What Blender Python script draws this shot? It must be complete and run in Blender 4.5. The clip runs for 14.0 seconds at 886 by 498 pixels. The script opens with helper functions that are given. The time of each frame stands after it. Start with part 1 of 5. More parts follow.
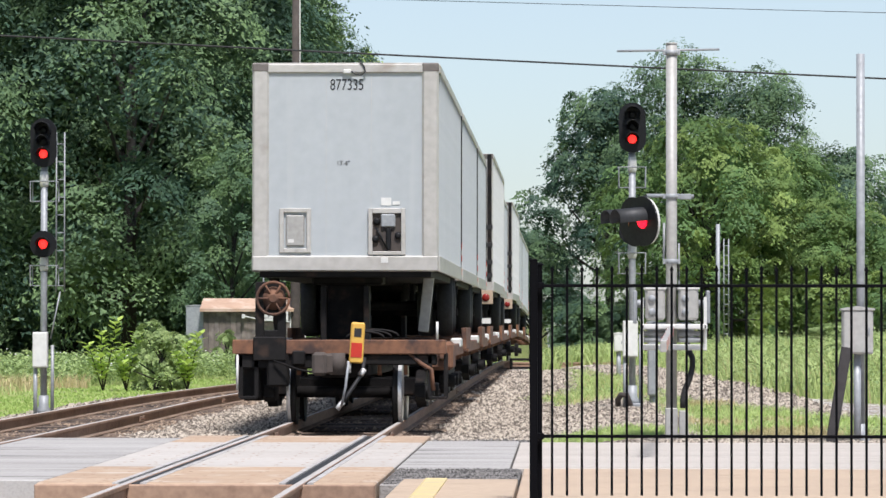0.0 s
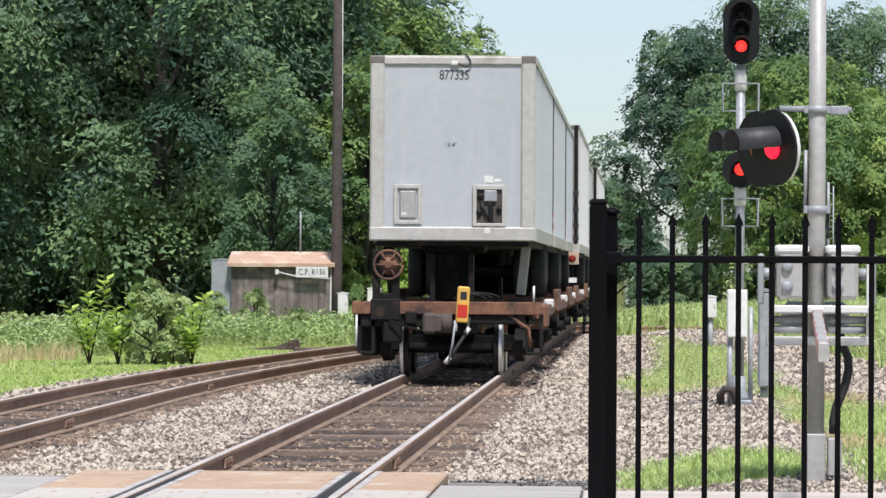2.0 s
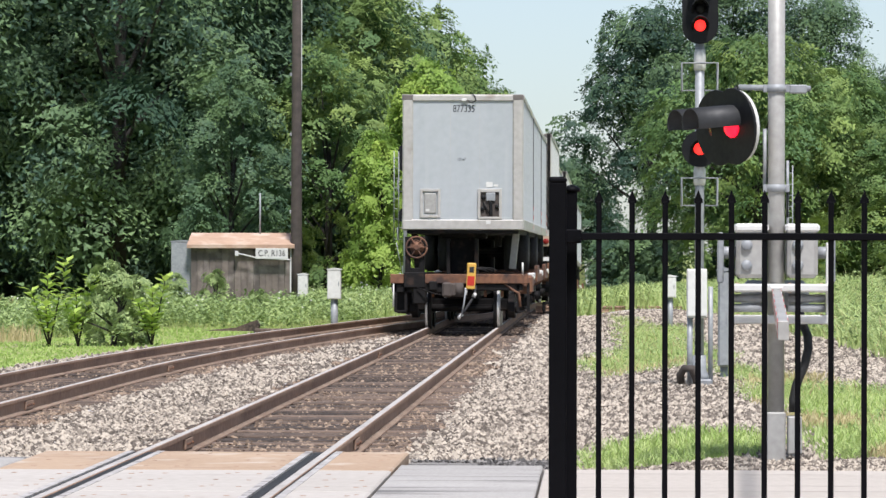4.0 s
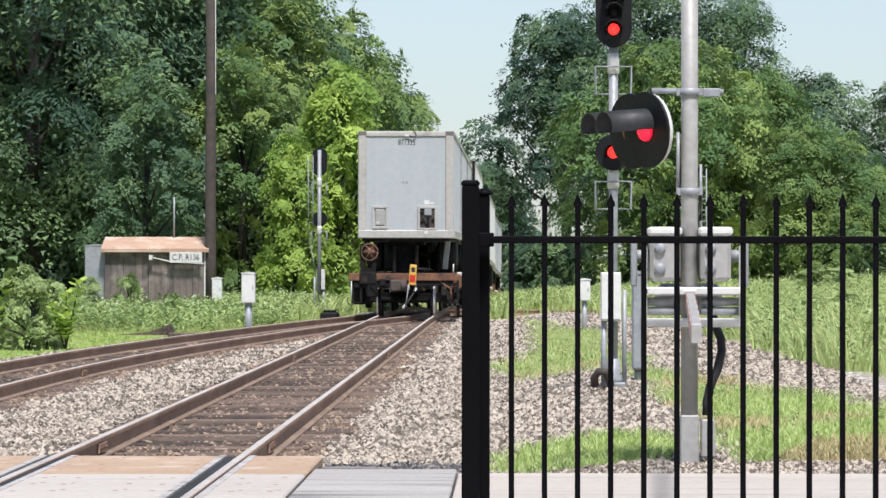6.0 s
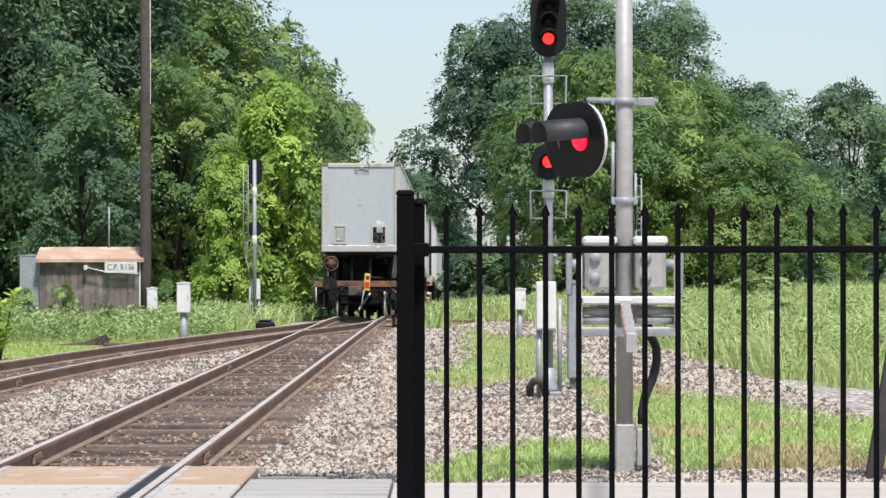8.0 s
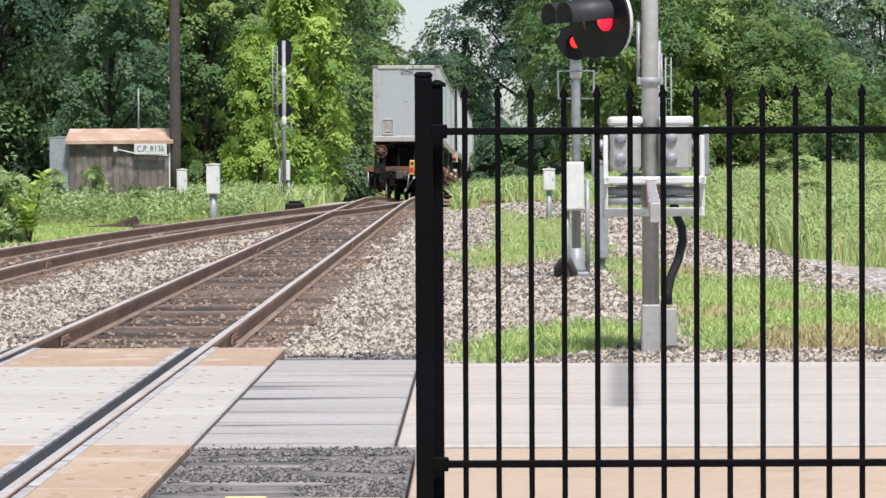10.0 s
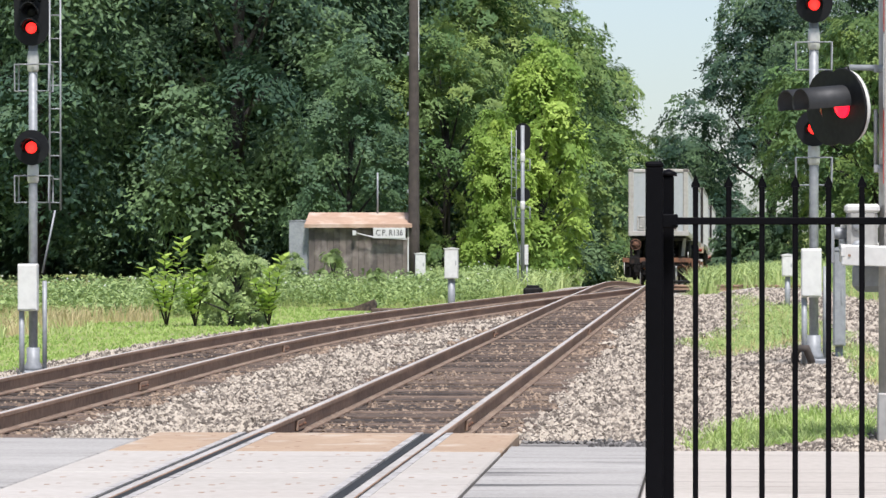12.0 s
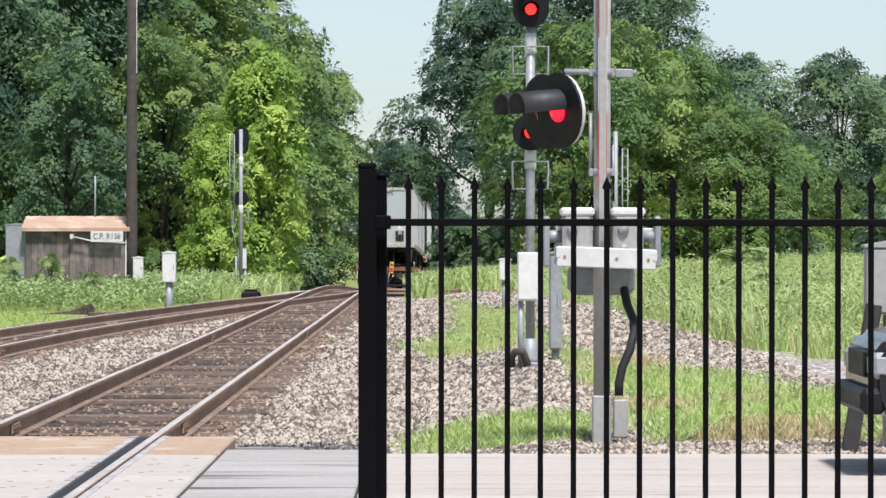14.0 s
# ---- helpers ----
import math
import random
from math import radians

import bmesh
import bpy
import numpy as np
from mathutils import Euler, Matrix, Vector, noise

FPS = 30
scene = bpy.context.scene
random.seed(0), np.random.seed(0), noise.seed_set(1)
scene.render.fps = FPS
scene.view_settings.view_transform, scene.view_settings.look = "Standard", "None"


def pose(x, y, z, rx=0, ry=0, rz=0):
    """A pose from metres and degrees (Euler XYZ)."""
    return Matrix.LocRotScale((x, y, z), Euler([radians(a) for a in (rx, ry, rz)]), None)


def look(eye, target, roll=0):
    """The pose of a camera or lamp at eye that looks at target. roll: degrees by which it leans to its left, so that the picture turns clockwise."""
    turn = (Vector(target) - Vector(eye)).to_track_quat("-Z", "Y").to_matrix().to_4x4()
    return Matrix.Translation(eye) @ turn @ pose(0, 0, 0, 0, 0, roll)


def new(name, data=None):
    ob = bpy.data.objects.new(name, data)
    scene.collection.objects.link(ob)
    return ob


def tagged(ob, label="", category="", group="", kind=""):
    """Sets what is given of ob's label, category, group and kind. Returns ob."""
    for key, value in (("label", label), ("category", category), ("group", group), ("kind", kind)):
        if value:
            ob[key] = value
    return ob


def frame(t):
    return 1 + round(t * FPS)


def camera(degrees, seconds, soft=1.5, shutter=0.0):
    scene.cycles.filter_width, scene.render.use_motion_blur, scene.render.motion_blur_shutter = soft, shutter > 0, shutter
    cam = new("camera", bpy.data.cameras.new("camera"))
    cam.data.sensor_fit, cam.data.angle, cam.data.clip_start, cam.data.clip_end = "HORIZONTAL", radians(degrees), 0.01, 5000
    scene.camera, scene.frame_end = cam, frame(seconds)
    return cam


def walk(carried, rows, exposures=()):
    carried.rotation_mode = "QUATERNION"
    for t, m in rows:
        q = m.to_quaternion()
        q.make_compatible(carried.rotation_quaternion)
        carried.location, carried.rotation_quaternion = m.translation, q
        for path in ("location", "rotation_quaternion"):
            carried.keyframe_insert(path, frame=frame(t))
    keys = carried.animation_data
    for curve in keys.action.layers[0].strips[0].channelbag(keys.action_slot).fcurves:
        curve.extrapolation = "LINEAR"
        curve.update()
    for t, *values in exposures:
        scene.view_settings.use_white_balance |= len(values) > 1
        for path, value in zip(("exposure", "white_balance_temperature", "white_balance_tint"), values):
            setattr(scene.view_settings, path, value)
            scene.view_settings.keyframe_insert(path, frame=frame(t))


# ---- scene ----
def aim(x, y, z, pitch, roll, yaw):
    """A camera pose: degrees up, degrees of lean, degrees to the left of the track."""
    return pose(x, y, z, 90 + pitch, 0, yaw) @ pose(0, 0, 0, 0, 0, roll)


LENS = 12.778
PATH = [
    (0.0, aim(0.070, -16.53, 1.400, 1.053, 0.057, 1.733)),
    (0.5, aim(0.090, -9.78, 1.450, 0.873, 0.067, 2.009)),
    (1.0, aim(0.082, -6.21, 1.515, 0.670, 0.109, 2.314)),
    (1.1, aim(0.034, -2.50, 1.578, 0.501, 0.296, 2.562)),
    (1.2, aim(-0.005, 0.00, 1.629, 0.481, 0.296, 2.642)),
    (1.5, aim(-0.005, 0.00, 1.629, 0.401, 0.296, 2.712)),
    (2.0, aim(-0.005, 0.00, 1.630, 0.317, 0.311, 2.860)),
    (2.5, aim(-0.008, 0.00, 1.632, 0.260, 0.284, 2.922)),
    (3.0, aim(-0.007, 0.00, 1.627, 0.140, 0.241, 2.790)),
    (5.5, aim(-0.001, 0.00, 1.618, 0.020, 0.021, 1.333)),
    (6.0, aim(0.001, 0.00, 1.619, 0.101, 0.042, 1.039)),
    (6.5, aim(-0.000, 0.00, 1.620, 0.220, 0.066, 0.823)),
    (7.0, aim(0.001, 0.00, 1.621, 0.403, 0.075, 0.630)),
    (9.5, aim(0.013, 0.00, 1.621, -0.870, -0.287, -0.423)),
    (10.0, aim(0.047, 0.00, 1.626, -1.495, -0.263, 0.561)),
    (10.5, aim(0.064, 0.00, 1.632, -1.893, -0.551, 2.217)),
    (11.0, aim(0.060, 0.00, 1.627, -1.776, -0.543, 3.970)),
    (11.5, aim(0.066, 0.00, 1.635, -1.048, -0.310, 4.720)),
    (12.0, aim(0.077, 0.00, 1.643, -0.269, -0.011, 4.019)),
    (12.5, aim(0.083, 0.00, 1.635, 0.133, -0.058, 2.587)),
    (13.0, aim(0.095, 0.00, 1.634, 0.284, 0.138, 1.067)),
    (13.5, aim(0.098, 0.00, 1.635, 0.068, 0.111, 0.181)),
    (14.0, aim(0.097, 0.00, 1.632, -0.204, 0.066, -0.050)),
]
cam = camera(LENS, 14.0)
walk(cam, PATH, [(0, 0.96), (9.5, 0.94), (10.5, 0.86), (11.5, 0.8), (12.1, 0.95), (14, 0.97)])

# ---- light ----
world = bpy.data.worlds.new("sky")
scene.world = world
world.use_nodes = True
wn = world.node_tree
sky = wn.nodes.new("ShaderNodeTexSky")
sky.sky_type = "NISHITA"
sky.sun_disc = False
sky.sun_elevation = radians(62)
sky.sun_rotation = radians(164)
sky.altitude = 200
sky.air_density = 1.0
sky.dust_density = 0.5
sky.ozone_density = 6.5
bg = wn.nodes["Background"]
bg.inputs["Strength"].default_value = 0.069
haze = wn.nodes.new("ShaderNodeHueSaturation")
haze.inputs["Saturation"].default_value = 0.66
wn.links.new(sky.outputs[0], haze.inputs["Color"])
wn.links.new(haze.outputs[0], bg.inputs["Color"])
sun = new("sun", bpy.data.lights.new("sun", "SUN"))
sun.data.energy = 3.0
sun.data.angle = radians(8)
sun.data.color = (1.0, 0.965, 0.975)
# the sun stands high behind the camera, to the right
sun.matrix_world = look((12, -42, 80), (0, 0, 0))


# ---- materials ----
def mat(name, a, b=None, rough=0.7, metal=0.0, fine=20.0, coarse=1.5, bump=0.2, dist=0.01, stain=None, stain_at=0.62, island=0.0, obj=0.0, spec=0.5, stretch=None, streak=None, streak_at=0.6):
    """A two-scale material: a to b by noise, with stains, bump and a random shift per island or per object."""
    m = bpy.data.materials.new(name)
    m.use_nodes = True
    n, l = m.node_tree.nodes, m.node_tree.links
    p = n["Principled BSDF"]
    p.inputs["Metallic"].default_value = metal
    p.inputs["Specular IOR Level"].default_value = spec
    b = b or tuple(c * 0.75 for c in a)
    co = n.new("ShaderNodeTexCoord")
    def tex(scale, detail):
        t = n.new("ShaderNodeTexNoise")
        t.inputs["Scale"].default_value, t.inputs["Detail"].default_value = scale, detail
        if stretch and scale != fine:
            mp = n.new("ShaderNodeMapping")
            mp.inputs["Scale"].default_value = stretch
            l.new(co.outputs["Object"], mp.inputs["Vector"])
            l.new(mp.outputs[0], t.inputs["Vector"])
        else:
            l.new(co.outputs["Object"], t.inputs["Vector"])
        return t.outputs["Fac"]
    f, c = tex(fine, 4), tex(coarse, 3)
    add = n.new("ShaderNodeMath")
    add.operation = "ADD"
    l.new(f, add.inputs[0]), l.new(c, add.inputs[1])
    last = add.outputs[0]
    for on, node, out, amount in ((island, "ShaderNodeNewGeometry", "Random Per Island", island), (obj, "ShaderNodeObjectInfo", "Random", obj)):
        if on:
            g = n.new(node)
            k = n.new("ShaderNodeMath")
            k.operation = "MULTIPLY_ADD"
            l.new(g.outputs[out], k.inputs[0])
            k.inputs[1].default_value = amount
            l.new(last, k.inputs[2])
            sub = n.new("ShaderNodeMath")
            sub.operation = "SUBTRACT"
            l.new(k.outputs[0], sub.inputs[0])
            sub.inputs[1].default_value = amount / 2
            last = sub.outputs[0]
    ramp = n.new("ShaderNodeMapRange")
    ramp.inputs["From Min"].default_value, ramp.inputs["From Max"].default_value = 0.7, 1.3
    l.new(last, ramp.inputs["Value"])
    mix = n.new("ShaderNodeMix")
    mix.data_type = "RGBA"
    l.new(ramp.outputs[0], mix.inputs["Factor"])
    mix.inputs["A"].default_value, mix.inputs["B"].default_value = (*a, 1), (*b, 1)
    col = mix.outputs["Result"]
    if stain:
        s = tex(coarse * 2.3, 6)
        r2 = n.new("ShaderNodeMapRange")
        r2.inputs["From Min"].default_value, r2.inputs["From Max"].default_value = stain_at - 0.08, stain_at + 0.08
        l.new(s, r2.inputs["Value"])
        m2 = n.new("ShaderNodeMix")
        m2.data_type = "RGBA"
        l.new(r2.outputs[0], m2.inputs["Factor"])
        l.new(col, m2.inputs["A"])
        m2.inputs["B"].default_value = (*stain, 1)
        col = m2.outputs["Result"]
    if streak:
        # long thin marks along x, with broken edges
        s = n.new("ShaderNodeTexNoise")
        s.inputs["Scale"].default_value, s.inputs["Detail"].default_value, s.inputs["Roughness"].default_value = 2.6, 5, 0.62
        mp = n.new("ShaderNodeMapping")
        mp.inputs["Scale"].default_value = (0.16, 1.5, 1)
        l.new(co.outputs["Object"], mp.inputs["Vector"])
        l.new(mp.outputs[0], s.inputs["Vector"])
        r3 = n.new("ShaderNodeMapRange")
        r3.inputs["From Min"].default_value, r3.inputs["From Max"].default_value, r3.inputs["To Max"].default_value = streak_at, streak_at + 0.09, 0.75
        l.new(s.outputs["Fac"], r3.inputs["Value"])
        m3 = n.new("ShaderNodeMix")
        m3.data_type = "RGBA"
        l.new(r3.outputs[0], m3.inputs["Factor"])
        l.new(col, m3.inputs["A"])
        m3.inputs["B"].default_value = (*streak, 1)
        col = m3.outputs["Result"]
    l.new(col, p.inputs["Base Color"])
    rr = n.new("ShaderNodeMapRange")
    rr.inputs["To Min"].default_value, rr.inputs["To Max"].default_value = max(rough - 0.12, 0.03), min(rough + 0.12, 1)
    l.new(f, rr.inputs["Value"])
    l.new(rr.outputs[0], p.inputs["Roughness"])
    if bump:
        bn = n.new("ShaderNodeBump")
        bn.inputs["Strength"].default_value, bn.inputs["Distance"].default_value = bump, dist
        l.new(f, bn.inputs["Height"])
        l.new(bn.outputs[0], p.inputs["Normal"])
    return m


def leafmat(name, a, b, trans=0.25, sunlit=None):
    """Leaves; the last colour paints randomly picked sprays of a tree as if sunlit."""
    m = mat(name, a, b, rough=0.6, fine=3.0, coarse=0.25, bump=0, island=0.14 if sunlit else 0.7, obj=0.25, spec=0.22 if sunlit else 0.3)
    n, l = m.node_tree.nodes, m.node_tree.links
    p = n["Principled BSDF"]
    if sunlit:
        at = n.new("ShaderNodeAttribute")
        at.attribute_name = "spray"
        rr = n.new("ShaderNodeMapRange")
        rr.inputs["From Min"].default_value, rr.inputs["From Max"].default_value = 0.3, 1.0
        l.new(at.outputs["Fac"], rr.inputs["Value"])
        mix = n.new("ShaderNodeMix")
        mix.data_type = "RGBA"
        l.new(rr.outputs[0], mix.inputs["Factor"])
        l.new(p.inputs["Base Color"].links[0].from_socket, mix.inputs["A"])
        mix.inputs["B"].default_value = (*sunlit, 1)
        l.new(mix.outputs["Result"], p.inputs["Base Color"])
    t = n.new("ShaderNodeBsdfTranslucent")
    l.new(p.inputs["Base Color"].links[0].from_socket, t.inputs["Color"])
    x = n.new("ShaderNodeMixShader")
    x.inputs[0].default_value = trans
    l.new(p.outputs[0], x.inputs[1]), l.new(t.outputs[0], x.inputs[2])
    l.new(x.outputs[0], n["Material Output"].inputs["Surface"])
    return m


def glow(name, color, strength):
    m = bpy.data.materials.new(name)
    m.use_nodes = True
    p = m.node_tree.nodes["Principled BSDF"]
    p.inputs["Base Color"].default_value = (*color, 1)
    p.inputs["Emission Color"].default_value = (*color, 1)
    p.inputs["Emission Strength"].default_value = strength
    p.inputs["Roughness"].default_value = 0.3
    return m


STONE = mat("ballast_stone", (0.48, 0.415, 0.335), (0.115, 0.094, 0.076), 0.85, fine=9, coarse=0.7, bump=0.3, island=1.1)
RUSTSTONE = mat("stained_stone", (0.33, 0.245, 0.175), (0.12, 0.085, 0.062), 0.9, fine=9, coarse=0.7, bump=0.3, island=1.1)
GRITSTONE = mat("grit_stone", (0.24, 0.225, 0.21), (0.06, 0.056, 0.053), 0.9, fine=9, coarse=0.7, bump=0.2, island=1.1)
ROAD = mat("concrete_road", (0.5, 0.455, 0.405), (0.4, 0.36, 0.315), 0.85, fine=14, coarse=0.5, bump=0.2, stain=(0.36, 0.32, 0.28), stain_at=0.66, stretch=(0.12, 1.6, 1), spec=0.2, streak=(0.27, 0.235, 0.205), streak_at=0.58)
ASPHALT = mat("asphalt", (0.44, 0.42, 0.395), (0.3, 0.285, 0.265), 0.85, fine=40, coarse=0.8, bump=0.3, stain=(0.07, 0.07, 0.07), stain_at=0.66, stretch=(0.12, 1.6, 1), spec=0.2, streak=(0.09, 0.085, 0.083), streak_at=0.57)
GRIT = mat("broken_asphalt", (0.24, 0.225, 0.21), (0.09, 0.085, 0.08), 0.95, fine=16, coarse=1.3, bump=0.8, dist=0.03, stain=(0.05, 0.05, 0.05), stain_at=0.6, spec=0.2, streak=(0.34, 0.32, 0.3), streak_at=0.55)
PANEL = mat("concrete_panel", (0.5, 0.465, 0.425), (0.41, 0.375, 0.335), 0.8, fine=12, coarse=0.6, bump=0.15, stain=(0.42, 0.37, 0.33), stain_at=0.66, obj=0.2, stretch=(0.12, 1.6, 1), spec=0.2, streak=(0.3, 0.26, 0.23), streak_at=0.62)
RUSTPAN = mat("rusty_concrete_panel", (0.46, 0.34, 0.24), (0.37, 0.265, 0.185), 0.85, fine=12, coarse=0.9, bump=0.15, stain=(0.5, 0.42, 0.34), stain_at=0.62, obj=0.2, spec=0.2, streak=(0.27, 0.17, 0.12), streak_at=0.61)
RUBBER = mat("black_rubber", (0.025, 0.024, 0.023), (0.012, 0.012, 0.012), 0.7)
RAIL = mat("rusty_rail", (0.43, 0.29, 0.205), (0.25, 0.165, 0.12), 0.85, fine=14, coarse=0.7, bump=0.2, spec=0.2)
SHINE = mat("worn_rail_head", (0.6, 0.56, 0.52), (0.42, 0.38, 0.34), 0.5, metal=0.15, fine=8, coarse=0.5, bump=0.05, spec=0.3)
DUSTY = mat("dusty_rail_foot", (0.3, 0.225, 0.17), (0.17, 0.12, 0.09), 0.92, fine=12, coarse=1.2, bump=0.3, stain=(0.2, 0.14, 0.105), stain_at=0.58, spec=0.15)
TIE = mat("weathered_tie", (0.165, 0.118, 0.09), (0.036, 0.027, 0.022), 0.92, fine=14, coarse=2, bump=0.6, dist=0.02, obj=0.6)
BLACK = mat("black_painted_steel", (0.0045, 0.0045, 0.006), (0.003, 0.003, 0.004), 0.5, fine=30, coarse=2, bump=0.04, spec=0.06)
GALV = mat("galvanised_steel", (0.34, 0.355, 0.365), (0.23, 0.24, 0.25), 0.5, metal=0.1, fine=16, coarse=1.5, bump=0.08)
ALU = mat("dull_aluminium", (0.42, 0.41, 0.385), (0.31, 0.3, 0.28), 0.5, metal=0.1, fine=16, coarse=1.2, bump=0.06, stain=(0.4, 0.37, 0.33), stain_at=0.68)
WHITEP = mat("white_paint", (0.7, 0.695, 0.66), (0.56, 0.55, 0.52), 0.5, fine=12, coarse=1.2, bump=0.05, stain=(0.45, 0.43, 0.4), stain_at=0.72)
DARKP = mat("dark_signal_paint", (0.014, 0.015, 0.016), (0.009, 0.009, 0.01), 0.5, fine=20, coarse=2, bump=0.05, spec=0.2)
# lighter than the signal paint: grey of the reflected sky is put into it
VISOR = mat("sky_sheen_black_visor", (0.03, 0.031, 0.033), (0.02, 0.021, 0.022), 0.55, fine=20, coarse=2, bump=0.04, spec=0.35)
TRAILER = mat("grey_trailer_skin", (0.425, 0.45, 0.46), (0.37, 0.395, 0.405), 0.38, fine=6, coarse=0.5, bump=0.03, stain=(0.43, 0.45, 0.45), stain_at=0.7, obj=0.15, stretch=(3.0, 1.0, 0.15))
TRIM = mat("dirty_aluminium_trim", (0.52, 0.5, 0.465), (0.41, 0.39, 0.36), 0.5, metal=0.2, fine=9, coarse=1.1, bump=0.08, stain=(0.34, 0.3, 0.26), stain_at=0.66)
CAP = mat("grimy_corner_casting", (0.17, 0.15, 0.135), (0.1, 0.088, 0.08), 0.7, fine=9, coarse=1.5, bump=0.15)
RUST = mat("rusty_orange_steel", (0.23, 0.105, 0.055), (0.095, 0.048, 0.032), 0.85, fine=9, coarse=1.6, bump=0.3, stain=(0.05, 0.03, 0.025), stain_at=0.58)
# grimy steel made blacker: the shade under the train is in the colour
GRIME_SHADE = mat("grimy_shaded_black_steel", (0.014, 0.0125, 0.012), (0.007, 0.0065, 0.0065), 0.7, fine=10, coarse=2, bump=0.3, stain=(0.04, 0.026, 0.02), stain_at=0.66, spec=0.2)
TYRE = mat("tyre_rubber", (0.02, 0.02, 0.021), (0.012, 0.012, 0.012), 0.8, fine=20, bump=0.1)
STEEL = mat("worn_bright_steel", (0.72, 0.71, 0.69), (0.55, 0.54, 0.52), 0.3, metal=0.3, fine=10, bump=0.05)
BARK = mat("bark", (0.034, 0.03, 0.026), (0.02, 0.017, 0.015), 0.95, fine=8, coarse=1.5, bump=0.8, dist=0.04)
POLEW = mat("weathered_pole_wood", (0.088, 0.07, 0.06), (0.05, 0.042, 0.037), 0.9, fine=6, coarse=0.9, bump=0.5, dist=0.02)
# tree leaves: last colours are sunlit sprays; LEAFD's darks carry a painted blue haze
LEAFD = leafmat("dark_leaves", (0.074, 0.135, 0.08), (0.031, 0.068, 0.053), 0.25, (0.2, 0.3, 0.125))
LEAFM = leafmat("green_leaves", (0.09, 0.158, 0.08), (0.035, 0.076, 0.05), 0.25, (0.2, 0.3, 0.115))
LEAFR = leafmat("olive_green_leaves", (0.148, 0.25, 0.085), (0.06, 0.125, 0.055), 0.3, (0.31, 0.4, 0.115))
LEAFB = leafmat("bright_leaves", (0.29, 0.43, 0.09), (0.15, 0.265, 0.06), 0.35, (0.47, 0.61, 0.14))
GRASS = leafmat("grass_blades", (0.51, 0.59, 0.24), (0.31, 0.41, 0.15), 0.3)
LAWN = leafmat("short_grass_blades", (0.43, 0.56, 0.17), (0.29, 0.42, 0.11), 0.35)
LEAFS = leafmat("sapling_leaves", (0.44, 0.58, 0.13), (0.27, 0.41, 0.08), 0.35)
STRAW = leafmat("dry_grass", (0.58, 0.48, 0.27), (0.38, 0.33, 0.17), 0.3)
WEED = leafmat("weed_leaves", (0.39, 0.49, 0.2), (0.19, 0.275, 0.11), 0.3)
RED = glow("red_signal_lens", (1.0, 0.022, 0.018), 1.5)
REDFLASH = glow("red_flasher_lens", (0.95, 0.006, 0.025), 1.4)
REDDIM = mat("unlit_red_lens", (0.25, 0.02, 0.015), (0.15, 0.01, 0.01), 0.2, bump=0)
YELLOW = mat("yellow_orange_paint", (0.75, 0.45, 0.08), (0.6, 0.35, 0.07), 0.5, fine=14, bump=0.05)
REDP = mat("red_reflector", (0.6, 0.04, 0.02), (0.45, 0.03, 0.02), 0.35, bump=0)
TAN = mat("tan_concrete", (0.48, 0.37, 0.27), (0.4, 0.31, 0.23), 0.88, fine=14, coarse=0.7, bump=0.2, stain=(0.36, 0.28, 0.2), stain_at=0.66, spec=0.2, streak=(0.25, 0.18, 0.13), streak_at=0.63)
YELLOWLINE = mat("worn_yellow_paint", (0.62, 0.49, 0.22), (0.5, 0.41, 0.25), 0.7, fine=18, coarse=3, bump=0.1)
EDGE_STEEL = mat("scuffed_pale_steel", (0.6, 0.57, 0.54), (0.4, 0.375, 0.35), 0.55, metal=0.2, fine=9, coarse=2.5, bump=0.1, stain=(0.25, 0.22, 0.2), stain_at=0.6, spec=0.2)
INK = mat("black_ink", (0.02, 0.02, 0.022), (0.015, 0.015, 0.016), 0.6, bump=0)


# ---- mesh helpers ----
def box(bm, x0, x1, y0, y1, z0, z1, bevel=0.0, m=None):
    v = [bm.verts.new((x, y, z)) for x in (x0, x1) for y in (y0, y1) for z in (z0, z1)]
    if m is not None:
        for k in v:
            k.co = m @ k.co
    fs = [bm.faces.new([v[i] for i in q]) for q in ((0, 1, 3, 2), (4, 6, 7, 5), (0, 4, 5, 1), (2, 3, 7, 6), (0, 2, 6, 4), (1, 5, 7, 3))]
    if bevel:
        es = list({e for f in fs for e in f.edges})
        bmesh.ops.bevel(bm, geom=es, offset=bevel, segments=1, affect="EDGES")
    return bm


def tube(bm, p, q, r, r2=None, n=12, caps=True):
    p, q = Vector(p), Vector(q)
    r2 = r if r2 is None else r2
    m = (q - p).to_track_quat("Z", "Y").to_matrix()
    ring = [[bm.verts.new(c + m @ Vector((math.cos(a) * k, math.sin(a) * k, 0))) for a in [2 * math.pi * i / n for i in range(n)]] for c, k in ((p, r), (q, r2))]
    for i in range(n):
        f = bm.faces.new((ring[0][i], ring[0][(i + 1) % n], ring[1][(i + 1) % n], ring[1][i]))
        f.smooth = True
    if caps:
        bm.faces.new(ring[0][::-1]), bm.faces.new(ring[1])
    return bm


